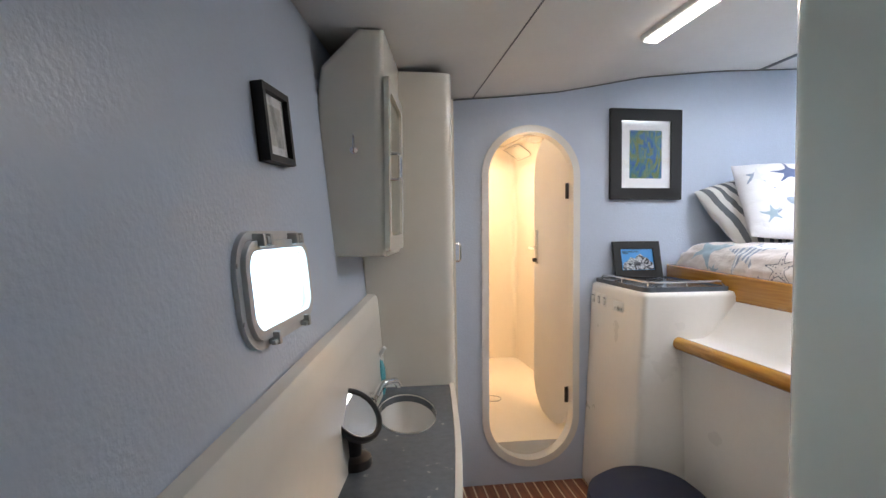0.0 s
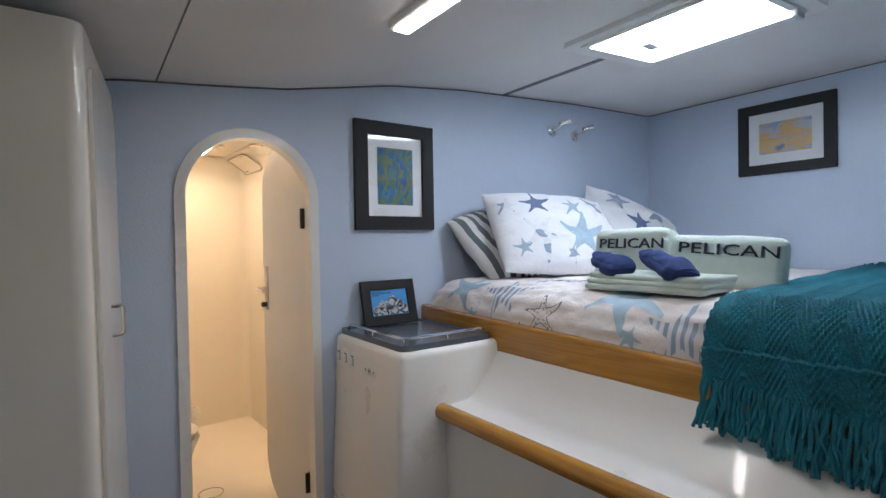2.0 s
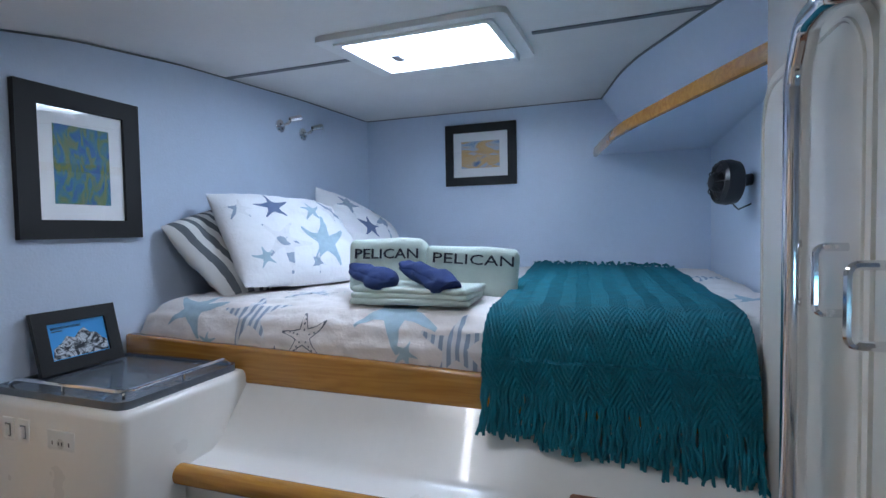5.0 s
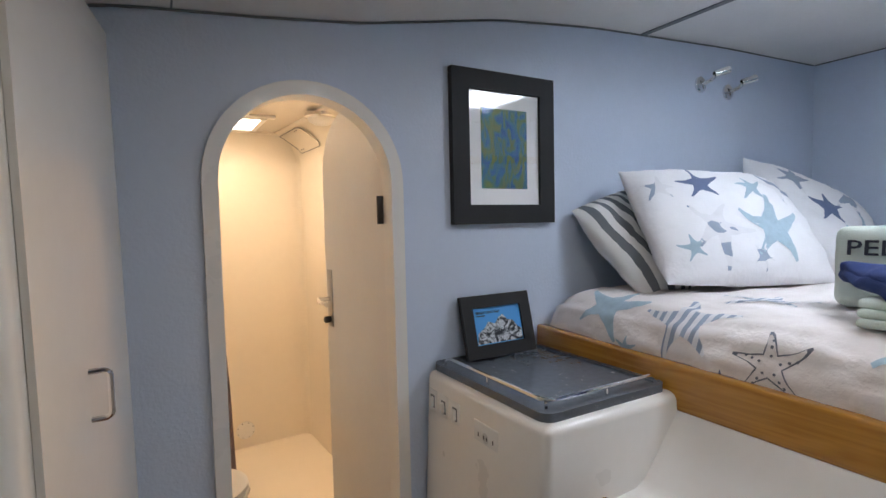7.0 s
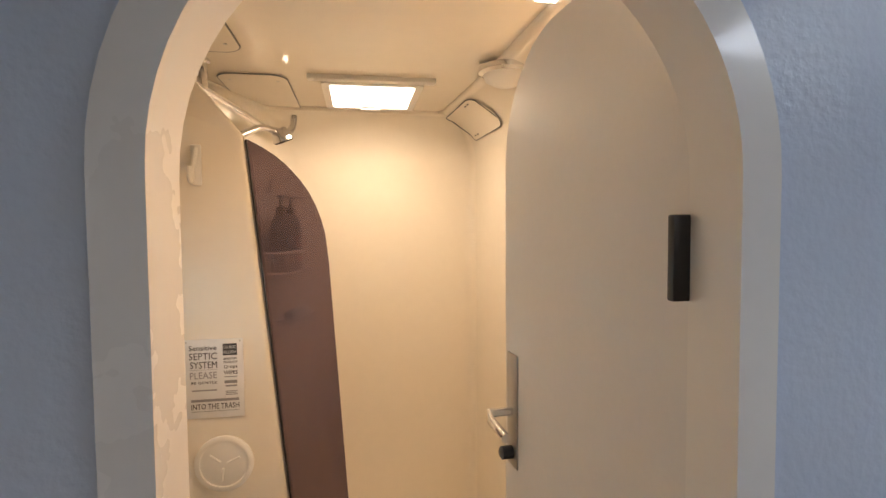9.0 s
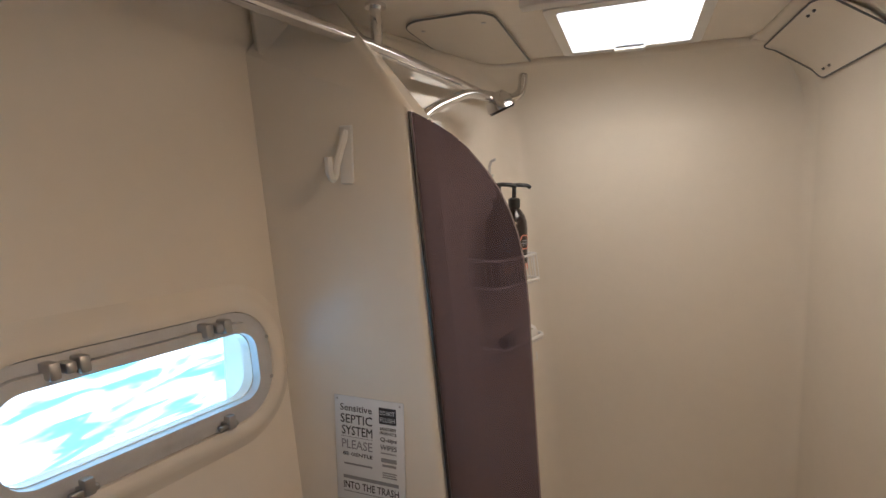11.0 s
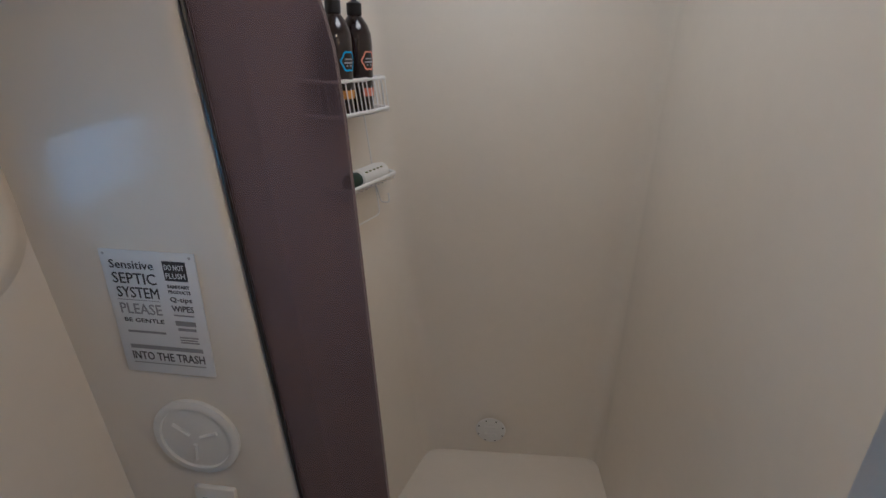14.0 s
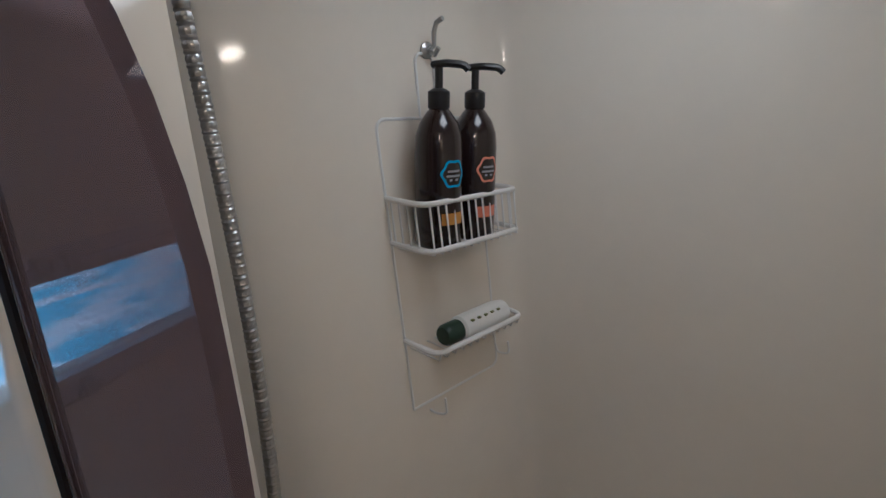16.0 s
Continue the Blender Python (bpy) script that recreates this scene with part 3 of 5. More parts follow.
# standing magnifier mirror
mx, my = -0.385, 1.20
w = thing("vanity_mirror", (mx, my, CZ), "round black-rimmed shaving mirror on a black stand", "mirror")
part("base", lathe([(0, 0), (0.045, 0), (0.046, 0.008), (0.043, 0.02), (0.03, 0.026), (0, 0.028)], (mx, my, CZ)), DARK, w)
part("stem", tube([(mx, my, CZ + 0.02), (mx, my, CZ + 0.09), (mx, my + 0.006, CZ + 0.10)], 0.02, 14), DARK, w)
turn = Vector((0.55, -0.50, 0.75)).to_track_quat("Z", "Y").to_matrix().to_4x4()
part("rim", lathe([(0, -0.016), (0.06, -0.014), (0.073, -0.004), (0.073, 0.006), (0.066, 0.011), (0.06, 0.008), (0.06, 0.0)], (mx + 0.005, my + 0.0, CZ + 0.122), 36, turn), DARK, w)
part("glass", lathe([(0, 0.004), (0.061, 0.004)], (mx + 0.005, my, CZ + 0.122), 36, turn), MIRROR, w, "silvered mirror glass")


# ---- pictures ----
def framed(name, w_, h_, border, mount, art, m, label, depth=0.022, glass=True):
    """A framed picture, its back on the pose m's xz plane, facing -y."""
    t_ = thing(name, (0, 0, 0), label, "picture")

    def pl(u, v, d):
        return m @ Vector((u, -d, v))
    part("frame", plate([(-w_ / 2, -h_ / 2), (w_ / 2, -h_ / 2), (w_ / 2, h_ / 2), (-w_ / 2, h_ / 2)], [[(-w_ / 2 + border, -h_ / 2 + border), (w_ / 2 - border, -h_ / 2 + border), (w_ / 2 - border, h_ / 2 - border), (-w_ / 2 + border, h_ / 2 - border)]], 0.0, depth, pl), BLACKF, t_)
    a, b = w_ / 2 - border + 0.003, h_ / 2 - border + 0.003
    part("mount", plate([(-a, -b), (a, -b), (a, b), (-a, b)], [], 0.001, depth * 0.45, pl), MAT, t_, "white card mount")
    a, b = a - mount, b - mount * 1.05
    bm_ = plate([(-a, -b), (a, -b), (a, b), (-a, b)], [], depth * 0.45, depth * 0.45 + 0.001, lambda u, v, d: (u, -d, v))
    ob = part("print", bm_, art, t_)
    ob.matrix_basis = m
    if glass:
        a, b = w_ / 2 - border + 0.002, h_ / 2 - border + 0.002
        g_ = part("glass", plate([(-a, -b), (a, -b), (a, b), (-a, b)], [], depth * 0.62, depth * 0.62 + 0.0015, pl), GLASS, t_)
        g_.visible_shadow = False
    return t_


ART_A = painted("blue_green_abstract", [(0.006, 0.04, 0.20), (0.01, 0.09, 0.34), (0.02, 0.16, 0.26), (0.09, 0.17, 0.06), (0.20, 0.20, 0.04), (0.01, 0.12, 0.22)], 11, 3.2, (1.5, 1, 0.8))
ART_B = painted("coastal_abstract", [(0.10, 0.24, 0.46), (0.40, 0.48, 0.58), (0.62, 0.36, 0.10), (0.60, 0.45, 0.25), (0.10, 0.18, 0.36)], 5, 1.2, (1, 1, 3.2))
framed("picture_frame", 0.385, 0.458, 0.058, 0.050, ART_A, pose(1.043, BULK - 0.001, 1.742), "blue and green abstract painting in wide black frame")
framed("picture_frame", 0.452, 0.38, 0.052, 0.055, ART_B, pose(FAR - 0.001, 1.62, 1.983, 0, 0, -90), "orange and blue coastal painting in black frame")
m = Matrix(((0.153, -0.985, -0.1, hull_x(1.0, 1.562) + 0.001), (0.988, 0.153, 0, 1.0), (0.05, -0.1, 0.995, 1.562), (0, 0, 0, 1)))
framed("picture_frame", 0.145, 0.145, 0.013, 0.022, painted("grey_sketch", [(0.55, 0.55, 0.53), (0.30, 0.30, 0.29), (0.6, 0.6, 0.58)], 14, 1), m, "small grey sketch in thin black frame")

# ---- berth ----
prof = [(0.955, FLOOR), (0.925, 0.86), (0.93, 0.90), (1.02, 0.905), (1.05, 0.92), (1.17, 1.055), (1.20, 1.06), (1.20, FLOOR)]
whole("berth_base", plate(prof, [], 0.342, 1.898, lambda u, v, d: (u, d, v)), WHITE, "white moulded berth front with a sloped step recess", "berth", "structure")
whole("mattress_platform", box((1.202, 0.342, FLOOR), (FAR - 0.002, BULK - 0.002, 1.06)), WHITE, "white moulded platform under the berth", "berth", "structure")
bm = tube([(0.925, 0.95, 0.888), (0.917, 1.4, 0.888), (0.912, 1.895, 0.888)], 0.027, 16)
whole("step_trim", bm, WOODV, "rounded varnished wood nosing along the step", "trim")
bm = box((1.165, 0.345, 1.055), (1.205, BULK - 0.003, 1.178), 0.010, 3)
for v in bm.verts:
    v.co.z -= (0.058 if v.co.z > 1.11 else 0.012) * min(1.0, (2.35 - v.co.y) / 1.2)
whole("berth_rail", bm, WOODV, "varnished wood lee rail along the berth", "rail")
whole("step_tread", box((0.90, 0.55, 0.88), (1.13, 0.90, 0.925), 0.008), TEAK, "dark wooden step tread below the berth", "step")

# bedside cabinet with grey lipped top
t = thing("bedside_cabinet", (0, 0, FLOOR), "white gelcoat bedside cabinet with grey top", "cabinet")
bm = box((0.757, 1.892, FLOOR), (1.20, BULK - 0.002, 1.098), 0.022, 4)
for v in bm.verts:
    if v.co.z < 0.5 and v.co.x < 0.9:
        v.co.x -= 0.05
part("body", bm, WHITE, t)
outer = rrect(0.775, 1.915, 1.165, BULK - 0.004, 0.03)
part("top", plate(outer, [], 1.098, 1.112, lambda u, v, d: (u, v, d)), SLATE, t, "grey laminate top")
part("tray_lip", plate(rrect(0.775, 1.915, 1.165, BULK - 0.004, 0.03), [rrect(0.79, 1.93, 1.15, BULK - 0.006, 0.03)], 1.11, 1.118, lambda u, v, d: (u, v, d)), SLATE, t)
bm = tube(arc_path([(0.793, 2.36, 1.118), (0.793, 2.36, 1.138), (0.793, 1.932, 1.138), (1.145, 1.932, 1.138), (1.145, 1.932, 1.118)], 0.035, 6), 0.005, 8)
part("fiddle_rail", bm, CHROME, t, "chrome fiddle rail")
for x, y in ((0.793, 2.15), (0.806, 1.95), (0.97, 1.932)):
    part("post", tube([(x, y, 1.112), (x, y, 1.138)], 0.004, 8), CHROME, t)


def wall_plate(name, y, z, w_, h_, kind, label):
    t_ = thing(name, (0.757, y, z), label, "switch" if kind == "switch" else "socket")
    x = 0.7565
    part("cover", box((x - 0.004, y - w_ / 2, z - h_ / 2), (x, y + w_ / 2, z + h_ / 2), 0.0018), WPLAST, t_)
    if kind == "switch":
        # Thin dark slip puts the shade round the rocker into colour.
        part("recess", box((x - 0.0052, y - 0.011, z - 0.019), (x - 0.0036, y + 0.011, z + 0.016), 0.0005), GASKET, t_, "dark slip standing in for shade round the rocker")
        part("rocker", box((x - 0.014, y - 0.008, z - 0.016), (x - 0.003, y + 0.008, z + 0.012), 0.003), WPLAST, t_)
    else:
        for s in (-1, 1):
            part("slot", box((x - 0.0045, y + s * 0.030 - 0.002, z - 0.005), (x - 0.0035, y + s * 0.030 + 0.002, z + 0.005)), DARK, t_)
        part("slot", lathe([(0, 0), (0.013, 0)], (x - 0.0046, y, z), 16, Matrix.Rotation(radians(-90), 4, "Y")), material("socket_face", (0.6, 0.6, 0.58), 0.4), t_)
        for s in (-1, 1):
            part("slot", box((x - 0.0056, y + s * 0.006 - 0.0015, z - 0.004), (x - 0.0044, y + s * 0.006 + 0.0015, z + 0.005)), DARK, t_)


for y in (2.365, 2.305, 2.245):
    wall_plate("light_switch", y, 1.02, 0.045, 0.062, "switch", "white rocker switch on the bedside cabinet")
wall_plate("wall_socket", 2.105, 1.005, 0.10, 0.065, "socket", "white double wall socket on the bedside cabinet")

# photo frame leaning on the bulkhead
m = pose(0.985, 2.375, 1.206, -14, 0, 0)
t = framed("photo_frame", 0.25, 0.185, 0.038, 0.0, painted("mountain_sky", [(0.06, 0.33, 0.75), (0.10, 0.42, 0.85)], 4, 0.3), m, "black photo frame with a snowy mountain picture", 0.016, False)
ridge = [(-0.082, -0.052), (-0.075, -0.02), (-0.05, -0.005), (-0.035, 0.012), (-0.012, 0.004), (0.005, 0.022), (0.02, 0.030), (0.035, 0.012), (0.055, 0.008), (0.07, -0.012), (0.084, -0.02), (0.084, -0.052)]
part("mountain", plate(ridge, [], 0.0085, 0.0095, lambda u, v, d: m @ Vector((u, -d, v))), painted("snow_and_rock", [(0.01, 0.012, 0.02), (0.03, 0.035, 0.045), (0.75, 0.78, 0.82), (0.02, 0.02, 0.03)], 26, 2.5), t, "black and white snowy mountain")
part("lettering", letters("BRIGHTON UTAH", 0.011, m @ pose(-0.075, -0.0093, 0.036, 90, 0, 0), 0.085), PRINT, t)
part("lettering", box((-0.075, -0.0098, 0.029), (-0.045, -0.0090, 0.032), m=m), PRINT, t)


# mattress with quilt: top and rounded front edge
QTOP = 1.292
QFRONT = [(1.208, 1.09), (1.190, 1.135), (1.190, 1.19), (1.217, 1.242), (1.268, 1.278), (1.34, 1.290), (1.6, 1.295), (2.2, 1.292), (2.94, 1.285)]
QL = [0.0]
for a, b in zip(QFRONT, QFRONT[1:]):
    QL.append(QL[-1] + math.dist(a, b))


def quilt_point(s, y, lift=0.0):
    """A place on the quilt: s metres up and back from its front hem."""
    x = float(np.interp(s, QL, [p[0] for p in QFRONT]))
    z = float(np.interp(s, QL, [p[1] for p in QFRONT]))
    e = 0.01
    x2, z2 = float(np.interp(s + e, QL, [p[0] for p in QFRONT])), float(np.interp(s + e, QL, [p[1] for p in QFRONT]))
    nx, nz = -(z2 - z), (x2 - x)
    k = math.hypot(nx, nz) or 1
    round_ = 0.045 * max(0, (y - 2.30) / 0.11) ** 2
    wave = 0.010 * noise.noise((x * 6, y * 6, z * 6)) + 0.0055 * noise.noise((x * 24, y * 24, z * 24 + s * 9)) * (1.0 if s > 0.2 else 1.5)
    return (x + (nx / k) * (lift + wave) + round_ * (0.6 if s < 0.3 else 0), y, z + (nz / k) * (lift + wave) - round_)


bm = bmesh.new()
ss = list(np.linspace(0, 0.4, 44)) + list(np.linspace(0.42, QL[-1], 60))
yy = list(np.linspace(0.36, 2.405, 150))
rows = [[bm.verts.new(quilt_point(s, y)) for y in yy] for s in ss]
for a, b in zip(rows, rows[1:]):
    for k in range(len(yy) - 1):
        bm.faces.new((a[k], a[k + 1], b[k + 1], b[k]))
t = thing("bed", (1.2, 1.4, 1.06), "made bed with white starfish-print quilt on the berth", "bed")
part("quilt", bm, QUILT, t)
part("mattress", box((1.225, 0.36, 1.062), (2.95, 2.40, 1.245), 0.03, 3), material("mattress_cloth", (0.7, 0.7, 0.7), 0.9), t)


def star(r, tip=1.0, inner=0.34, n=5, bend=0.25, seed=0):
    """A starfish outline with slightly bent arms."""
    rnd = random.Random(seed)
    out = []
    for k in range(n):
        a = math.tau * k / n + rnd.uniform(-0.12, 0.12)
        L = r * rnd.uniform(0.85, 1.1)
        w_ = math.tau / n
        sw = rnd.uniform(-bend, bend)
        out.append((r * inner * math.cos(a - w_ / 2), r * inner * math.sin(a - w_ / 2)))
        for f, hw in ((0.55, 0.20), (0.8, 0.12), (0.97, 0.04)):
            out.append((L * f * math.cos(a + sw * f * f - hw * (1.1 - f) * 1.6 - 0.03), L * f * math.sin(a + sw * f * f - hw * (1.1 - f) * 1.6 - 0.03)))
        for f, hw in ((0.97, 0.04), (0.8, 0.12), (0.55, 0.20)):
            out.append((L * f * math.cos(a + sw * f * f + hw * (1.1 - f) * 1.6 + 0.03), L * f * math.sin(a + sw * f * f + hw * (1.1 - f) * 1.6 + 0.03)))
    return out


def flat_print(outline, place, holes=()):
    """A printed shape on curved cloth, cut fine enough to follow it."""
    bm_ = bmesh.new()
    for loop in (outline, *holes):
        vs = [bm_.verts.new((u, v, 0)) for u, v in loop]
        for a_, b_ in zip(vs, vs[1:] + vs[:1]):
            bm_.edges.new((a_, b_))
    bmesh.ops.triangle_fill(bm_, edges=bm_.edges[:], use_beauty=True)
    for _ in range(4):
        long_ = [e for e in bm_.edges if e.calc_length() > 0.018]
        if not long_:
            break
        bmesh.ops.subdivide_edges(bm_, edges=long_, cuts=1)
        bmesh.ops.triangulate(bm_, faces=[f for f in bm_.faces if len(f.verts) > 3])
    for v in bm_.verts:
        v.co = Vector(place(v.co.x, v.co.y))
    return bm_


SOUT = material("starfish_outline_print", (0.16, 0.17, 0.20), 0.95, vary=0)
for s, y, r, rot, mat, seed in ((0.20, 2.17, 0.125, 30, SBLUE, 1), (0.185, 1.92, 0.125, 75, SGREY, 2), (0.12, 1.70, 0.085, 15, None, 3), (0.235, 1.42, 0.16, 50, SBLUE, 4),
                               (0.12, 1.215, 0.11, 10, SGREY, 5), (0.085, 2.06, 0.035, 20, SBLUE, 6), (0.055, 1.80, 0.035, 80, SDARK, 7), (0.09, 1.36, 0.045, 40, SBLUE, 8),
                               (0.45, 1.85, 0.13, 0, SGREY, 9), (0.62, 0.42, 0.10, 0, SBLUE, 10), (1.3, 0.45, 0.12, 0, SGREY, 11), (0.04, 1.28, 0.03, 5, SDARK, 13)):
    o = star(r, seed=seed)
    c_, s_ = math.cos(radians(rot)), math.sin(radians(rot))
    o = [(c_ * u - s_ * v, s_ * u + c_ * v) for u, v in o]
    holes = () if mat else ([(u * 0.86, v * 0.86) for u, v in o],)
    part("starfish_print", flat_print(o, lambda u, v: quilt_point(max(0.004, s + v), y + u, 0.0022), holes), mat or SOUT, t)
    if not mat:
        for k in range(5):
            for f in (0.25, 0.45, 0.62):
                a = math.tau * k / 5 + radians(rot)
                part("starfish_print", flat_print([(0.0035 * math.cos(q) + r * f * math.cos(a), 0.0035 * math.sin(q) + r * f * math.sin(a)) for q in np.linspace(0, math.tau, 7)[:-1]], lambda u, v: quilt_point(s + v, y + u, 0.0024)), SOUT, t)
for y in (1.99, 1.42, 1.13):
    part("seaweed_print", flat_print([(-0.010, 0), (0.010, 0), (0.013, 0.03), (0.004, 0.055), (-0.010, 0.04)], lambda u, v: quilt_point(0.006 + v, y + u, 0.0022)), SDARK, t)


# ---- pillows ----
def cushion_point(w_, h_, d_, u, v, side):
    e = (1 - abs(u) ** 3.2) * (1 - abs(v) ** 3.2)
    pin = 1 - 0.10 * (u * u) * (1 - v * v) - 0.0
    pinv = 1 - 0.10 * (v * v) * (1 - u * u)
    bulge = d_ / 2 * max(e, 0) ** 0.55
    wr = 0.016 * noise.noise((u * 2.6 + w_ * 9, v * 2.6, side * 3.0)) + 0.006 * noise.noise((u * 9, v * 9, side * 5.0))
    return (w_ / 2 * u * pinv, side * (bulge + wr * max(e, 0) ** 0.3) + 0.012 * noise.noise((u * 1.5, v * 1.5, 7.0)), h_ / 2 * v * pin)


def pillow(w_, h_, d_, m, mat, label, prints=(), back=None):
    t_ = thing("pillow", (0, 0, 0), label, "pillow", "pillows on the bed")
    n_ = 44
    bm_ = bmesh.new()
    us = [math.sin(a) for a in np.linspace(-math.pi / 2, math.pi / 2, n_)]
    for side in (-1, 1):
        g = [[bm_.verts.new(cushion_point(w_, h_, d_, u, v, side)) for u in us] for v in us]
        for a, b in zip(g, g[1:]):
            for k in range(n_ - 1):
                bm_.faces.new((a[k], a[k + 1], b[k + 1], b[k]))
    bmesh.ops.remove_doubles(bm_, verts=bm_.verts[:], dist=0.0008)
    c = part("cover", bm_, mat, t_)
    c.matrix_basis = m
    for u0, v0, r, rot, pm, seed in prints:
        o = star(r, seed=seed)
        cc, sn = math.cos(radians(rot)), math.sin(radians(rot))
        o = [(cc * a - sn * b, sn * a + cc * b) for a, b in o]
        p_ = part("starfish_print", flat_print(o, lambda a, b: Vector(cushion_point(w_, h_, d_, max(-0.97, min(0.97, u0 + a / (w_ / 2))), max(-0.97, min(0.97, v0 + b / (h_ / 2))), -1)) + Vector((0, -0.0025, 0))), pm, t_)
        p_.matrix_basis = m
    return t_


pillow(0.52, 0.42, 0.15, pose(1.60, 2.29, 1.445, -38, 12, -8) @ pose(0, 0, 0, 0, -30, 0), STRIPE, "grey and white striped pillow leaning on the bulkhead")
pillow(0.66, 0.44, 0.17, pose(1.735, 2.11, 1.487, -36, 3, -14), PILLOW, "white starfish-print pillow standing on the bed",
       ((-0.36, 0.52, 0.085, 20, SDARK, 21), (-0.42, -0.30, 0.125, 60, SGREY, 22), (0.22, -0.30, 0.145, 10, SBLUE, 23), (0.62, 0.55, 0.085, 40, SGREY, 24), (-0.80, 0.50, 0.06, 0, SGREY, 26), (0.22, 0.45, 0.06, 15, SBLUE, 27), (-0.02, -0.72, 0.05, 70, SGREY, 28), (-0.75, -0.62, 0.045, 30, SBLUE, 29)))
pillow(0.60, 0.44, 0.17, pose(2.39, 2.15, 1.485, -36, 24, -26), PILLOW, "white starfish-print pillow in the berth corner",
       ((-0.05, 0.05, 0.085, 35, SDARK, 31), (0.35, 0.55, 0.10, 0, SGREY, 32), (0.5, -0.3, 0.12, 20, SBLUE, 33), (-0.5, 0.55, 0.09, 10, SGREY, 34)))


# ---- towels ----
def rolled_towel(m, w_, h_, d_, text, label):
    t_ = thing("towel", (0, 0, 0), label, "towel", "folded towels on the bed")
    bm_ = box((-w_ / 2, -d_ / 2, 0), (w_ / 2, d_ / 2, h_))
    bmesh.ops.bevel(bm_, geom=bm_.edges[:], offset=0.03, segments=4, affect="EDGES", profile=0.6)
    bmesh.ops.subdivide_edges(bm_, edges=[e for e in bm_.edges if e.calc_length() > 0.05], cuts=7, use_grid_fill=True)
    for v in bm_.verts:
        q = noise.noise_vector(v.co * 9) * 0.006
        v.co += Vector((q.x, q.y * (0.2 if v.co.y < -d_ / 2 + 0.01 else 1), q.z))
    bm_.transform(m)
    part("cloth", bm_, TOWEL, t_)
    part("embroidery", letters(text, 0.050, m @ pose(-w_ / 2 + 0.026, -d_ / 2 - 0.003, h_ * 0.62, 90, 0, 0), w_ - 0.045, 0.004), INK, t_, "dark embroidered letters")
    return t_


rolled_towel(pose(1.535, 1.575, 1.296, -10, 0, -82), 0.275, 0.195, 0.10, "PELICAN", "pale green folded towel with dark embroidered name")
rolled_towel(pose(1.585, 1.285, 1.290, -10, 4, -76), 0.32, 0.168, 0.10, "PELICAN", "pale green folded towel with dark embroidered name")
t = thing("towel", (0, 0, 0), "pale green towel folded flat on the quilt", "towel", "folded towels on the bed")
for k in range(3):
    bm = box((-0.10, -0.19, 0), (0.11, 0.19, 0.018), 0.008, 3)
    bmesh.ops.subdivide_edges(bm, edges=[e for e in bm.edges if e.calc_length() > 0.1], cuts=9, use_grid_fill=True)
    for v in bm.verts:
        v.co.z += 0.005 * noise.noise(v.co * 14 + Vector((0, 0, k * 3)))
    bm.transform(pose(1.385 + 0.008 * k, 1.40, 1.296 + 0.0165 * k, 0, 0, 4 - 3 * k))
    part("fold", bm, TOWEL, t)
for ends in (((1.445, 1.665, 1.385), (1.320, 1.475, 1.352)), ((1.445, 1.475, 1.395), (1.310, 1.265, 1.345))):
    t = thing("washcloth", ends[0], "navy blue washcloth folded loosely on the towel", "towel", "navy washcloths")
    p0, p1 = Vector(ends[0]), Vector(ends[1])
    pts = [p0.lerp(p1, k / 24) + Vector((0, 0, 0.014 * math.sin(k / 24 * math.pi))) for k in range(25)]
    for lift, grow in ((0.0, 1.0), (0.013, 0.82)):
        bm = tube([p + Vector((0.004, 0, lift)) for p in pts], lambda f: grow * (0.022 + 0.020 * f + 0.011 * math.sin(min(1, f * 3) * math.pi / 2)) * (1 - max(0, f - 0.93) * 4), 28)
        axis = (p1 - p0).normalized()
        for v in bm.verts:
            along = (v.co - p0).dot(axis)
            core = p0 + axis * along
            v.co.z = core.z + lift + (v.co.z - core.z - lift) * 0.55
            v.co += noise.noise_vector(v.co * 20) * 0.012 + noise.noise_vector(v.co * 45) * 0.003
        part("fold", bm, NAVYT, t)


# ---- throw ----
def throw_point(s, q, lift=0.0):
    """s from the back of the berth (0) forward and down over the rail (1); q across, 0 at the pillow side."""
    back, front, hang = 2.88 - 0.30 * q, 1.27, 0.115 + 0.05 * q
    total = (back - front) + 0.10 + hang
    d = s * total
    y = (1.275 + (1.118 - 1.275) * min(1, s * 1.15)) * (1 - q) + (0.555 - 0.045 * s) * q
    if d < back - front:
        x, z = back - d, 1.305
        nx, nz = 0, 1
    elif d < back - front + 0.14:
        a = (d - (back - front)) / 0.14 * math.pi / 2
        x, z = front - 0.125 * math.sin(a), 1.305 - 0.105 * (1 - math.cos(a))
        nx, nz = -math.sin(a), math.cos(a)
    else:
        x, z = front - 0.125 - 0.01, 1.20 - (d - (back - front + 0.14))
        nx, nz = -1, 0
    w_ = 0.008 * noise.noise((s * 5, q * 4, 1.0)) + (0.012 * math.sin(q * 19 + 1) * max(0, s - 0.84) * 4)
    edge_ = 0.012 * noise.noise((s * 6, 0.0 if q < 0.5 else 5.0, 2.0)) * (1 if q < 0.5 else -1)
    return Vector((x + nx * (lift + w_ + 0.006), y + edge_, z + nz * (lift + abs(w_) + 0.006)))


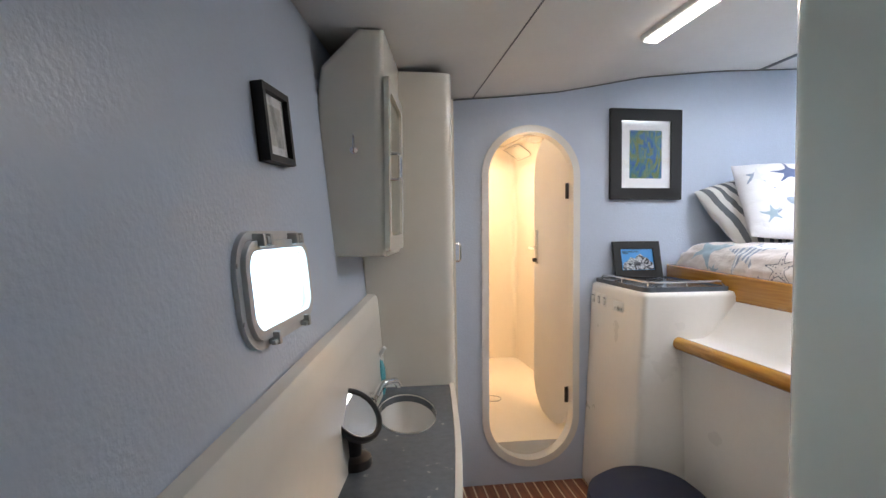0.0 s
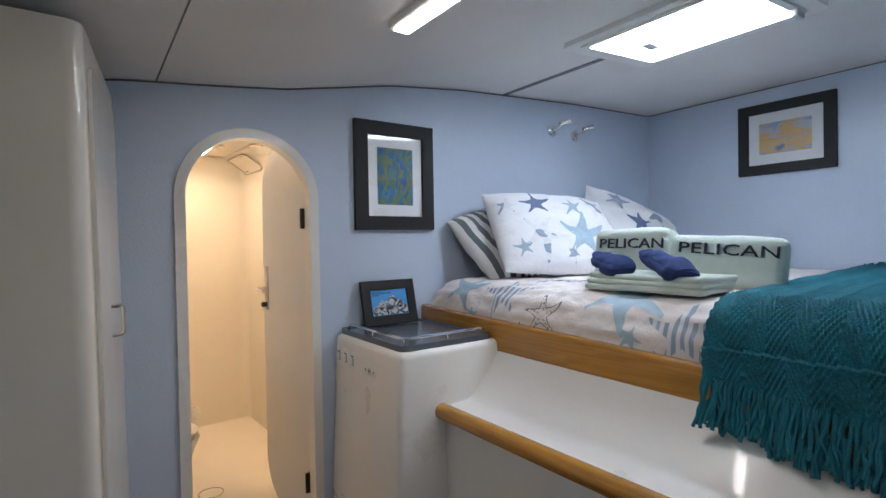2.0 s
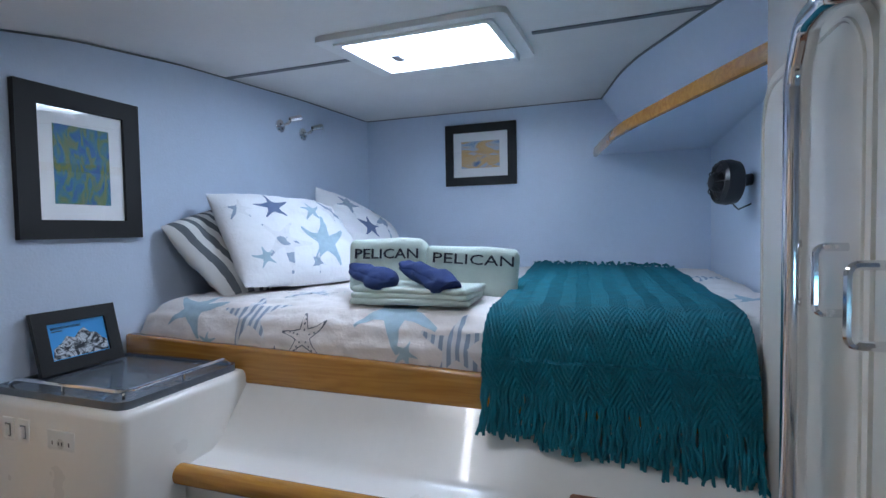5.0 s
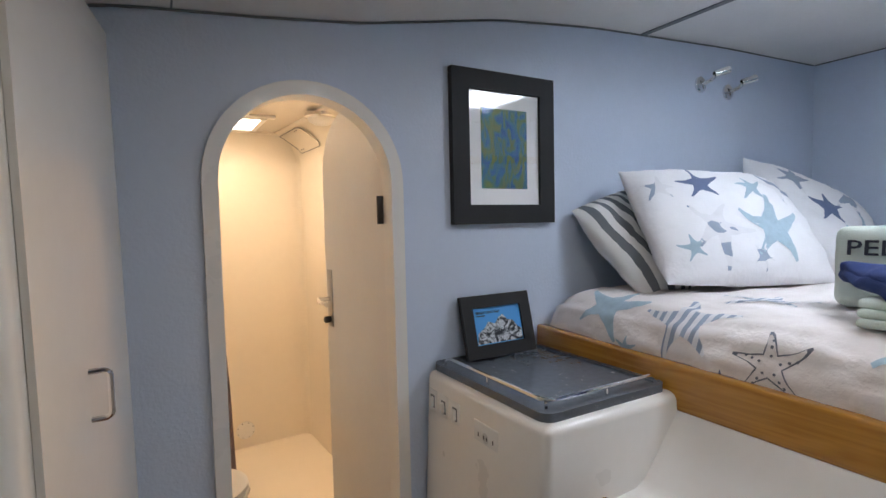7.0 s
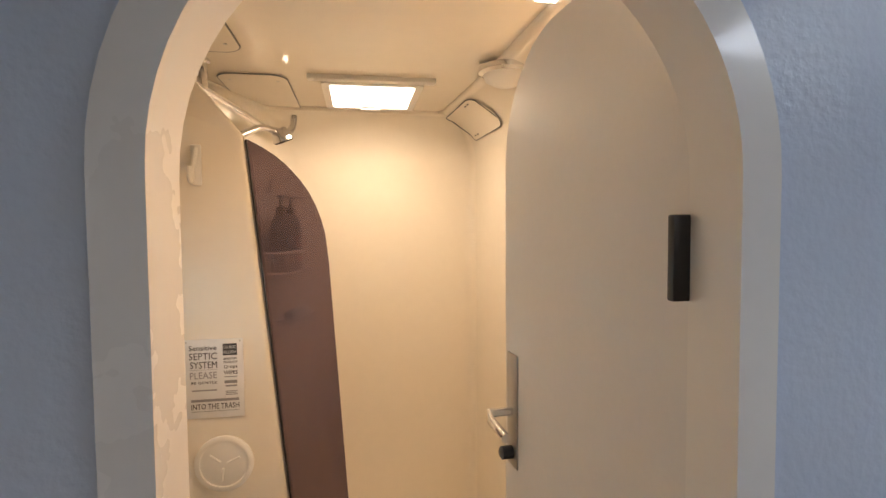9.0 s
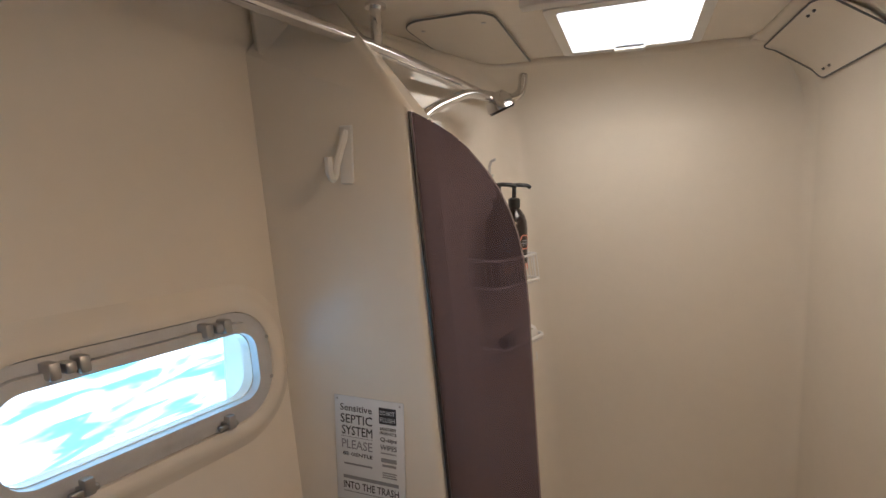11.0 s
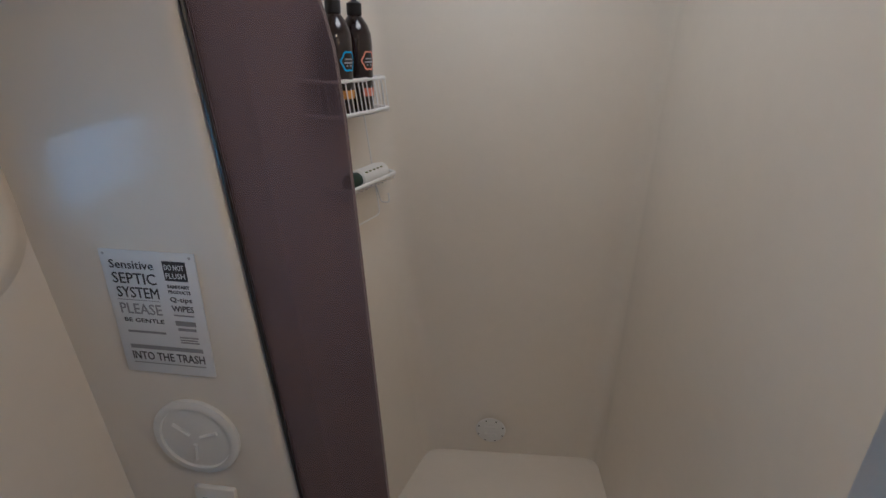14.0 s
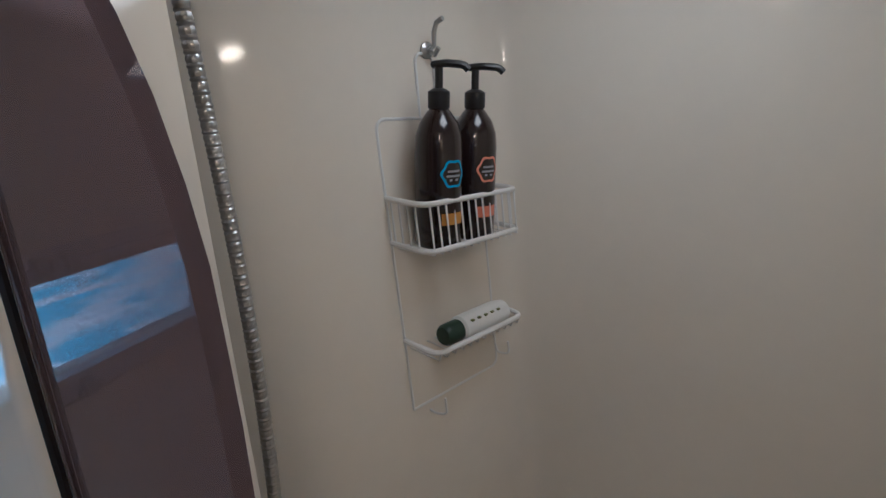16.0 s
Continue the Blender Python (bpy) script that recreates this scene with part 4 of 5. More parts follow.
bm = bmesh.new()
NS, NQ = 480, 150
rows = []
for i in range(NS + 1):
    s = i / NS
    row = []
    for k in range(NQ + 1):
        q = k / NQ
        zig = abs((q * 7) % 1 - 0.5) * 2
        f = (s * 88 + zig * 4.2) % 1
        rib = 0.0078 * (1 - abs(f * 2 - 1)) ** 0.8
        row.append(bm.verts.new(throw_point(s, q, rib)))
    rows.append(row)
for a, b in zip(rows, rows[1:]):
    for k in range(NQ):
        bm.faces.new((a[k], a[k + 1], b[k + 1], b[k]))
t = thing("throw_blanket", (1.9, 0.9, 1.30), "teal herringbone knitted throw with fringe over the bed", "blanket")
part("knit", bm, TEAL, t)
rnd = random.Random(9)
for k in range(64):
    q = (k + 0.5) / 64
    p = throw_point(0.995, q)
    L = rnd.uniform(0.095, 0.135)
    bm = None
    for s_ in range(3):
        pts = [p + Vector((0.002 * s_, 0.004 * (s_ - 1), 0))]
        for f in (0.25, 0.5, 0.75, 1.0):
            pts.append(p + Vector((-0.006 - 0.03 * max(0, f - 0.15) + rnd.uniform(-0.008, 0.008), (s_ - 1) * 0.006 * f + rnd.uniform(-0.007, 0.007), -L * f * rnd.uniform(0.95, 1.03))))
        bm = tube(pts, 0.0042, 6, bm)
    part("tassel", bm, TEAL, t)
for k in range(46):
    q = (k + 0.5) / 46
    p = throw_point(0.002, q)
    pts = [p, p + Vector((0.025, rnd.uniform(-0.012, 0.012), rnd.uniform(0.004, 0.02))), p + Vector((0.055, rnd.uniform(-0.02, 0.02), rnd.uniform(0.0, 0.02)))]
    part("tassel", tube(pts, 0.006, 6), TEAL, t)

# ---- shelf and soffit over the foot of the berth ----
edge_pts = arc_path([(FAR - 0.003, 0.93, 0), (2.3, 0.80, 0), (1.55, 0.50, 0), (1.18, 0.345, 0)], 0.25, 8)
outer = [(p.x, p.y) for p in edge_pts] + [(FAR - 0.003, 0.342)]
t = thing("corner_shelf", (2.4, 0.5, 1.93), "blue shelf with varnished wood edge above the berth", "shelf")
part("board", plate(outer, [], 1.935, 1.955, lambda u, v, d: (u, v, d)), BLUE, t)
bm = bmesh.new()
rr = []
for i, p in enumerate(edge_pts):
    d = (edge_pts[min(i + 1, len(edge_pts) - 1)] - edge_pts[max(i - 1, 0)]).normalized()
    nrm = Vector((d.y, -d.x, 0))
    if nrm.y < 0:
        nrm = -nrm
    rr.append([bm.verts.new(p + nrm * o + Vector((0, 0, z))) for o, z in ((0.0, 1.925), (0.014, 1.927), (0.018, 1.945), (0.014, 1.975), (0.0, 1.977))])
for a, b in zip(rr, rr[1:]):
    for k in range(5):
        bm.faces.new((a[k], a[(k + 1) % 5], b[(k + 1) % 5], b[k]))
part("edging", bm, WOODV, t, "varnished wood edge")
# curved soffit between shelf and ceiling
bm = bmesh.new()
rr = []
for p in edge_pts:
    rr.append([bm.verts.new((p.x, max(0.343, p.y - 0.16 + 0.13 * f ** 2), 1.956 + (ceil_z(p.x) - 1.956) * f)) for f in np.linspace(0, 1, 8)])
for a, b in zip(rr, rr[1:]):
    for k in range(7):
        bm.faces.new((a[k], a[k + 1], b[k + 1], b[k]))
whole("ceiling_edge_trim", tube([(p.x, max(0.35, p.y - 0.027), ceil_z(p.x) - 0.004) for p in edge_pts], 0.005, 6), GASKET, "dark edge trim along the top of the soffit", "trim", "structure")
whole("soffit", bm, BLUE, "curved pale blue soffit above the corner shelf", "soffit", "structure")

# fan on the foot wall
t = thing("cabin_fan", (2.2, 0.34, 1.70), "small black cabin fan on the pale blue wall", "fan")
fx, fy, fz = 2.02, 0.425, 1.677
turn = Vector((-0.25, 0.95, 0.05)).to_track_quat("Z", "Y").to_matrix().to_4x4()
part("bracket", tube([(fx + 0.02, 0.341, fz + 0.01), (fx + 0.01, fy - 0.03, fz)], 0.022, 12), DARK, t)
part("housing", lathe([(0, -0.040), (0.055, -0.040), (0.078, -0.028), (0.084, 0.0), (0.080, 0.026), (0.066, 0.036), (0.062, 0.028), (0, 0.026)], (fx, fy, fz), 32, turn), DARK, t)
part("hub", lathe([(0, 0.062), (0.026, 0.058), (0.036, 0.046), (0.038, 0.024)], (fx, fy, fz), 24, turn), DARK, t)
for k in range(10):
    a = math.tau * k / 10
    bm = tube([(0.030 * math.cos(a), 0.030 * math.sin(a), 0.050), (0.058 * math.cos(a), 0.058 * math.sin(a), 0.046), (0.074 * math.cos(a), 0.074 * math.sin(a), 0.032)], 0.0022, 5)
    bm.transform(Matrix.Translation((fx, fy, fz)) @ turn)
    part("guard", bm, DARK, t)
part("cable", tube([(fx + 0.01, fy - 0.02, fz - 0.08), (fx + 0.02, fy - 0.04, fz - 0.10), (fx + 0.03, 0.342, fz - 0.08)], 0.003, 6), DARK, t)

# ---- closet by the berth foot ----
CY, CXL, CXR = 0.49, 0.128, 1.225
whole("wall_partition", box((CXL, -1.3, 0.0), (CXR, CY, 2.2), 0.03, 4), CREAM, "glossy white moulded closet block beside the passage", "wall", "structure")
t = thing("closet_door", (0.9, CY, 1.2), "white gelcoat closet door with chrome handle", "door")
d = part("leaf", plate(rrect(0.67, 0.55, 1.19, 1.82, 0.10), [], 0.001, 0.012, lambda u, v, d: (u, CY + d, v)), CREAM, t)
part("bead", tube([(u, CY + 0.012, v) for u, v in rrect(0.69, 0.57, 1.17, 1.80, 0.09)], 0.004, 6, closed=True), CREAM, t)
pull((0.735, CY + 0.012, 1.445), (0, 0, 1), (0, 1, 0), t, 0.09, 0.035, 0.006)
t = thing("mirror_door", (0.5, CY, 1.2), "mirrored closet door with chrome handle", "door")
part("leaf", plate(rrect(0.22, 0.55, 0.63, 1.84, 0.06), [rrect(0.26, 0.59, 0.57, 1.80, 0.05)], 0.001, 0.022, lambda u, v, d: (u, CY + d, v)), CREAM, t)
part("mirror", plate(rrect(0.255, 0.585, 0.575, 1.805, 0.05), [], 0.001, 0.012, lambda u, v, d: (u, CY + d, v)), MIRROR, t, "silvered mirror glass")
pull((0.60, CY + 0.022, 1.43), (0, 0, 1), (0, 1, 0), t, 0.09, 0.035, 0.006)
t = thing("grab_rail", (0.9, CY, 1.3), "tall polished chrome grab rail on the closet", "rail")
part("bar", tube(arc_path([(0.655, CY + 0.002, 1.80), (0.66, CY + 0.055, 1.80), (0.75, CY + 0.055, 1.80), (0.795, CY + 0.055, 1.74), (0.80, CY + 0.055, 0.86), (0.80, CY + 0.002, 0.84)], 0.022, 8), 0.017, 16), CHROME, t)

# ---- lamps and hatches, cabin ----
t = thing("strip_lamp", (0.665, 1.47, 2.05), "lit white linear ceiling lamp", "lamp")
part("housing", box((0.632, 1.22, 2.040), (0.70, 1.72, 2.075), 0.008), WPLAST, t)
part("diffuser", box((0.642, 1.235, 2.034), (0.69, 1.705, 2.0395), 0.002), LEDM, t, "glowing white diffuser")
HX0, HX1, HY0, HY1 = 1.45, 1.885, 1.17, 1.715
t = thing("deck_hatch", (1.7, 1.44, 2.19), "white framed deck hatch letting in daylight", "hatch")


def ceil_place(u, v, d):
    return (u, v, ceil_z(u) - d)


part("frame", plate(rrect(HX0 - 0.055, HY0 - 0.06, HX1 + 0.055, HY1 + 0.06, 0.03), [rrect(HX0, HY0, HX1, HY1, 0.015)], -0.002, 0.018, ceil_place), WPLAST, t)
part("inner_frame", plate(rrect(HX0 - 0.012, HY0 - 0.012, HX1 + 0.012, HY1 + 0.012, 0.02), [rrect(HX0 + 0.012, HY0 + 0.012, HX1 - 0.012, HY1 - 0.012, 0.015)], 0.012, 0.026, ceil_place), WPLAST, t)
part("pane", plate(rrect(HX0, HY0, HX1, HY1, 0.015), [], 0.004, 0.007, ceil_place), HATCHM, t, "bright daylit acrylic")
part("screen_bar", tube([(1.66, HY0 + 0.01, ceil_z(1.66) - 0.016), (1.66, HY1 - 0.01, ceil_z(1.66) - 0.016)], 0.004, 8), ALU, t)
part("latch", box((1.63, 1.56, ceil_z(1.66) - 0.034), (1.70, 1.60, ceil_z(1.66) - 0.01), 0.006), ALU, t)
part("latch", box((1.80, 1.155, ceil_z(1.66) - 0.04), (1.86, 1.175, ceil_z(1.66) - 0.012), 0.006), ALU, t)


def reading_lamp(x, z):
    t_ = thing("reading_lamp", (x, BULK, z), "small chrome swivel reading lamp on the bulkhead", "lamp", "reading lamps")
    part("rose", lathe([(0, 0), (0.032, 0), (0.032, 0.008), (0.02, 0.016), (0, 0.018)], (x, BULK - 0.001, z), 20, Matrix.Rotation(radians(90), 4, "X")), CHROME, t_)
    part("arm", tube([(x, BULK - 0.01, z), (x + 0.005, BULK - 0.05, z + 0.01), (x + 0.02, BULK - 0.06, z + 0.03)], 0.008, 10), CHROME, t_)
    d = Vector((0.75, -0.45, 0.25)).normalized()
    part("shade", lathe([(0.011, 0), (0.013, 0.005), (0.015, 0.06), (0.013, 0.062), (0, 0.06)], (x + 0.005, BULK - 0.06, z + 0.028), 16, d.to_track_quat("Z", "Y").to_matrix().to_4x4()), CHROME, t_)


reading_lamp(2.04, 2.055)
reading_lamp(2.23, 2.045)

# ---- ottoman ----
t = thing("ottoman", (0.72, 1.70, FLOOR), "round navy blue cushioned stool on the teak floor", "stool")
part("cushion", lathe([(0, 0.0), (0.19, 0.0), (0.22, 0.03), (0.225, 0.20), (0.215, 0.275), (0.17, 0.31), (0, 0.325)], (0.68, 1.72, FLOOR), 40), NAVY, t)

# ---- door leaf of the shower room ----
t = thing("door_1", (DR, BULK + 0.05, 1.0), "open white oval-topped door with chrome lever handle", "door", kind="structure")
ang = 94.2
H = Matrix.Translation((DR + 0.004, BULK + 0.056, 0)) @ Matrix.Rotation(radians(ang), 4, "Z")


def leaf_place(u, v, d):
    return H @ Vector((u, d, v))


wl = DR - DL + 0.04
part("leaf", plate(rrect(0.004, DBOT + 0.085, wl, DTOP + 0.045, 0.20, 16), [], -0.036, 0.0, leaf_place), material("door_paint", (0.76, 0.74, 0.71), 0.4, vary=0.03, bump=0.1, bump_scale=60), t)
b = box((wl - 0.060, -0.0005, 1.155), (wl - 0.015, 0.003, 1.36), 0.001)
b.transform(H)
hp = part("handle_plate", b, STEEL, t)
b = tube([(wl - 0.037, 0.002, 1.255), (wl - 0.037, 0.045, 1.255), (wl - 0.06, 0.05, 1.25), (wl - 0.13, 0.05, 1.248)], 0.008, 10)
b.transform(H)
part("lever", b, CHROME, hp)
b = lathe([(0, 0), (0.012, 0), (0.012, 0.02), (0.006, 0.024), (0, 0.024)], (wl - 0.037, 0.003, 1.18), 14, Matrix.Rotation(radians(-90), 4, "X"))
b.transform(H)
part("thumb_turn", b, DARK, hp)
for z in (1.56, 0.50):
    b = box((DR - 0.02, BULK + 0.050, z - 0.04), (DR + 0.008, BULK + 0.060, z + 0.04), 0.002)
    b = tube([(DR + 0.002, BULK + 0.060, z - 0.04), (DR + 0.002, BULK + 0.060, z + 0.04)], 0.007, 8, b)
    part("hinge", b, DARK, t, "black hinge")

# ---- shower room things ----
GY = 3.318


def glass_r(z):
    return float(np.interp(z, (0.3, 0.86, 1.15, 1.4, 1.5, 1.57, 1.63, 1.69, 1.74, 1.775, 1.803), (0.345, 0.33, 0.313, 0.297, 0.290, 0.283, 0.268, 0.238, 0.196, 0.155, 0.102)))


zs = list(np.linspace(0.35, 1.5, 12)) + [1.53, 1.575, 1.61, 1.645, 1.677, 1.703, 1.725, 1.745, 1.764, 1.785, 1.80]
outer = [(pier_x(z) - 0.004, z) for z in zs[::-1]] + [(glass_r(z), z) for z in zs]
t = thing("shower_screen", (0.2, GY, HFLOOR), "smoked purple acrylic shower screen with curved top", "screen")
part("pane", plate(outer, [], 0.0, 0.011, lambda u, v, d: (u, GY + d, v)), TINT, t)
part("seal", tube([(pier_x(z) - 0.002, GY - 0.004, z) for z in zs], 0.003, 6), DARK, t, "black rubber seal")

# chrome shower set
t = thing("shower_set", (0.04, 3.5, 1.4), "chrome hand shower on a slide bar with ribbed hose", "shower")


def on_shower(y, z, off):
    return Vector((shower_x(y, z) + off, y, z))


bar = [on_shower(3.475, z, 0.125 - 0.06 * (1.84 - z)) for z in (0.95, 1.3, 1.6, 1.84)]
part("slide_bar", tube(bar, 0.011, 12), CHROME, t)
for p in (bar[0], bar[-1]):
    part("bracket", tube([p, p + Vector((-0.135, 0.0, 0))], 0.012, 10), CHROME, t)
part("arm", tube(arc_path([(0.0, 3.50, 1.78), (0.02, 3.60, 1.855), (0.07, 3.74, 1.915), (0.10, 3.81, 1.905)], 0.05, 6), 0.011, 10), CHROME, t)
d = Vector((0.35, 0.25, -0.9)).normalized()
part("head", lathe([(0, -0.02), (0.02, -0.02), (0.033, 0.0), (0.036, 0.022), (0, 0.022)], (0.112, 3.825, 1.905), 24, d.to_track_quat("Z", "Y").to_matrix().to_4x4()), CHROME, t)
part("rose_face", lathe([(0.034, 0.022), (0.030, 0.028), (0, 0.028)], (0.112, 3.825, 1.905), 24, d.to_track_quat("Z", "Y").to_matrix().to_4x4()), DARK, t, "dark spray face")
hose = [on_shower(3.515 + 0.02 * math.sin(k / 60 * 3), 1.80 - 0.85 * k / 60, 0.135 - 0.055 * k / 60) for k in range(61)]
hose_fine = [hose[0].copy()]
for a, b in zip(hose, hose[1:]):
    for f in np.linspace(0, 1, 7)[1:]:
        hose_fine.append(a.lerp(b, f))
n_ = len(hose_fine)
part("hose", tube(hose_fine, lambda f: 0.0075 + 0.0007 * math.sin(f * n_ * math.pi * 0.8), 9), STEEL, t, "ribbed steel hose")

# ceiling curtain rail
t = thing("curtain_rail", (0, 3.5, 1.95), "polished chrome rail under the shower room ceiling", "rail")
part("bar", tube(arc_path([(-0.16, 2.70, 1.95), (-0.095, 3.15, 1.95), (-0.03, 3.45, 1.95), (0.05, 3.93, 1.94), (0.13, 4.02, 1.94), (0.135, 4.02, 2.02)], 0.05, 6), 0.0125, 14), CHROME, t)
part("post", tube([(-0.028, 3.46, 1.955), (-0.03, 3.46, 2.03)], 0.011, 12), CHROME, t)
part("flange", lathe([(0, 0), (0.02, 0), (0.02, 0.006), (0, 0.006)], (-0.03, 3.46, 2.023), 18), CHROME, t)
part("flange", lathe([(0, 0), (0.02, 0), (0.02, 0.006), (0, 0.006)], (0.135, 4.02, 2.015), 18), CHROME, t)


# ---- shower caddy ----
O, T, N = Vector((0.078, 3.83, 1.145)), Vector((0.287, 0.958, 0)), Vector((0.958, -0.287, 0))


def caddy(u, v, d):
    return O + T * u + N * d + Vector((-0.13 * v, 0, v))


CW = 0.225
t = thing("shower_caddy", O, "white coated wire shower caddy with two baskets", "caddy")
part("frame", tube(arc_path([caddy(0, 0.0, 0), caddy(0, 0.475, 0), caddy(CW, 0.475, 0), caddy(CW, 0, 0), caddy(0, 0, 0)], 0.02, 5), 0.0028, 8), WIRE, t)
part("hanger", tube(arc_path([caddy(CW / 2 - 0.02, 0.475, 0), caddy(CW / 2 - 0.02, 0.575, 0.004), caddy(CW / 2 + 0.02, 0.575, 0.004), caddy(CW / 2 + 0.02, 0.475, 0)], 0.018, 5), 0.0025, 6), WIRE, t)


def basket(v0, v1, depth, flat):
    def loop(v):
        return arc_path([caddy(0, v, 0.002), caddy(0, v, depth), caddy(CW, v, depth), caddy(CW, v, 0.002)], 0.025, 6)
    b_ = part("basket", tube(loop(v1), 0.0045, 8), WIRE, t)
    if not flat:
        part("hoop", tube(loop(v0), 0.0045, 8), WIRE, b_)
        for k in range(13):
            u = 0.012 + (CW - 0.024) * k / 12
            part("wire", tube([caddy(u, v1, depth), caddy(u, v0 - 0.006, depth), caddy(u, v0 - 0.008, 0.002)], 0.0017, 5), WIRE, b_)
        for k in range(4):
            for u in (0.0, CW):
                d_ = 0.012 + 0.018 * k
                part("wire", tube([caddy(u, v1, d_), caddy(u, v0, d_)], 0.0017, 5), WIRE, b_)
    else:
        for k in range(12):
            u = 0.01 + (CW - 0.02) * k / 11
            part("wire", tube([caddy(u, v1, depth), caddy(u, v1 - 0.014, depth - 0.006), caddy(u, v1 - 0.016, 0.002)], 0.0016, 5), WIRE, b_)
    return b_


basket(0.288, 0.358, 0.085, False)
basket(0.11, 0.125, 0.075, True)
for u in (0.02, CW - 0.03):
    part("hook", tube(arc_path([caddy(u, 0.11 if u > 0.1 else 0.0, 0.02), caddy(u, 0.045 if u > 0.1 else -0.002, 0.03), caddy(u + 0.01, 0.045 if u > 0.1 else 0.0, 0.05), caddy(u + 0.01, 0.07 if u > 0.1 else 0.03, 0.05)], 0.008, 4), 0.002, 6), WIRE, t)
coat_hook("coat_hook", on_shower(3.945, 1.725, 0.012), (0.96, -0.28, 0), 0.026, "chrome double coat hook above the shower caddy", STEEL)


def pump_bottle(u, ring, band, label):
    b0 = caddy(u, 0.283, 0.042)
    t_ = thing("shampoo_bottle", b0, label, "bottle", "pump bottles in the caddy")
    R = 0.037
    part("body", lathe([(0, 0), (R - 0.003, 0), (R, 0.004), (R, 0.148), (R * 0.95, 0.170), (R * 0.78, 0.188), (R * 0.5, 0.203), (0.014, 0.208), (0, 0.208)], b0, 32), BOTTLE, t_)
    part("collar", lathe([(0.0155, 0.208), (0.0165, 0.21), (0.0165, 0.232), (0.010, 0.236), (0.006, 0.237), (0.006, 0.266), (0, 0.266)], b0, 20), DARK, t_)
    part("pump", tube(arc_path([b0 + Vector((-0.012, 0.004, 0.270)), b0 + Vector((0.012, -0.002, 0.271)), b0 + Vector((0.036, 0.010, 0.269)), b0 + Vector((0.042, 0.013, 0.262))], 0.006, 3), 0.0055, 8), DARK, t_)

    def wrap(a, z, lift=0.0006):
        th = -0.42 + a / R
        return b0 + Vector(((R + lift) * math.cos(th), (R + lift) * math.sin(th), z))
    oval_o = [(0.021 * math.cos(q) * (1 + 0.07 * math.cos(6 * q)), 0.115 + 0.021 * math.sin(q) * (1 + 0.07 * math.cos(6 * q))) for q in np.linspace(0, math.tau, 40, endpoint=False)]
    oval_i = [(u_ * 0.82, 0.115 + (v_ - 0.115) * 0.82) for u_, v_ in oval_o]
    part("label_ring", flat_print(oval_o, lambda a, z: wrap(a, z), (oval_i,)), ring, t_)
    for z, w_ in ((0.119, 0.011), (0.112, 0.013), (0.106, 0.008)):
        part("label_bar", flat_print([(-w_, z - 0.0016), (w_, z - 0.0016), (w_, z + 0.0016), (-w_, z + 0.0016)], lambda a, z_: wrap(a, z_)), PRINTG, t_)
    part("label_band", flat_print([(-0.020, 0.038), (0.020, 0.038), (0.020, 0.056), (-0.020, 0.056)], lambda a, z: wrap(a, z)), band, t_)
    part("label_bar", flat_print([(-0.010, 0.143), (0.006, 0.143), (0.006, 0.149), (-0.010, 0.149)], lambda a, z: wrap(a, z, -0.0002)), ring, t_)
    return t_


pump_bottle(0.062, material("blue_label", (0.04, 0.36, 0.70), 0.5), material("amber_label", (0.55, 0.27, 0.04), 0.5), "dark pump bottle with blue label ring and amber band")
pump_bottle(0.143, material("salmon_label", (0.72, 0.27, 0.17), 0.5), material("coral_label", (0.66, 0.22, 0.12), 0.5), "dark pump bottle with salmon label ring and band")
t = thing("lotion_tube", caddy(0.1, 0.13, 0.04), "white bottle with dark green cap lying in the basket", "bottle")
a, b = caddy(0.045, 0.132, 0.045), caddy(0.20, 0.132, 0.045)
ax = (b - a).normalized().to_track_quat("Z", "Y").to_matrix().to_4x4()
part("bottle", lathe([(0.017, 0.035), (0.0225, 0.04), (0.0235, 0.13), (0.02, 0.155), (0, 0.158)], a, 24, ax), WPLAST, t)
part("cap", lathe([(0, 0), (0.015, 0), (0.0185, 0.006), (0.0185, 0.036), (0, 0.036)], a, 24, ax), material("dark_green_cap", (0.012, 0.035, 0.02), 0.4), t, "dark green cap")
for k in range(5):
    q = a.lerp(b, 0.36 + 0.11 * k) + Vector((0.0165, -0.005, 0.0165))
    part("label_bar", box((q.x - 0.004, q.y - 0.004, q.z - 0.0012), (q.x + 0.002, q.y + 0.003, q.z + 0.0012)), material("olive_label", (0.16, 0.17, 0.05), 0.6), t)

# ---- sign and fittings on the pier ----
SX0, SX1, SZ0, SZ1 = -0.049, 0.085, 1.136, 1.326
SY = 3.309
t = thing("sign", (0, SY, 1.2), "white septic system notice with black lettering", "sign")
part("board", box((SX0, SY - 0.003, SZ0), (SX1, SY, SZ1), 0.001), MAT, t)


def words(txt, x, z, w_, h_, mat=PRINT):
    part("lettering", letters(txt, h_ / 0.7, pose(SX0 + x, SY - 0.0033, SZ0 + z, 90, 0, 0), w_, 0.0003), mat, t)


words("Sensitive", 0.012, 0.164, 0.062, 0.012)
words("SEPTIC", 0.012, 0.142, 0.062, 0.016)
words("SYSTEM", 0.014, 0.121, 0.060, 0.016)
words("PLEASE", 0.013, 0.096, 0.060, 0.016, PRINTG)
words("BE GENTLE", 0.015, 0.083, 0.058, 0.006)
words("INTO THE TRASH", 0.014, 0.022, 0.108, 0.013)
part("lettering", box((SX0 + 0.088, SY - 0.0036, SZ0 + 0.150), (SX0 + 0.120, SY - 0.0031, SZ0 + 0.178)), PRINT, t)
part("lettering", letters("DO NOT", 0.011, pose(SX0 + 0.0905, SY - 0.0042, SZ0 + 0.166, 90, 0, 0), 0.027, 0.0003), MAT, t)
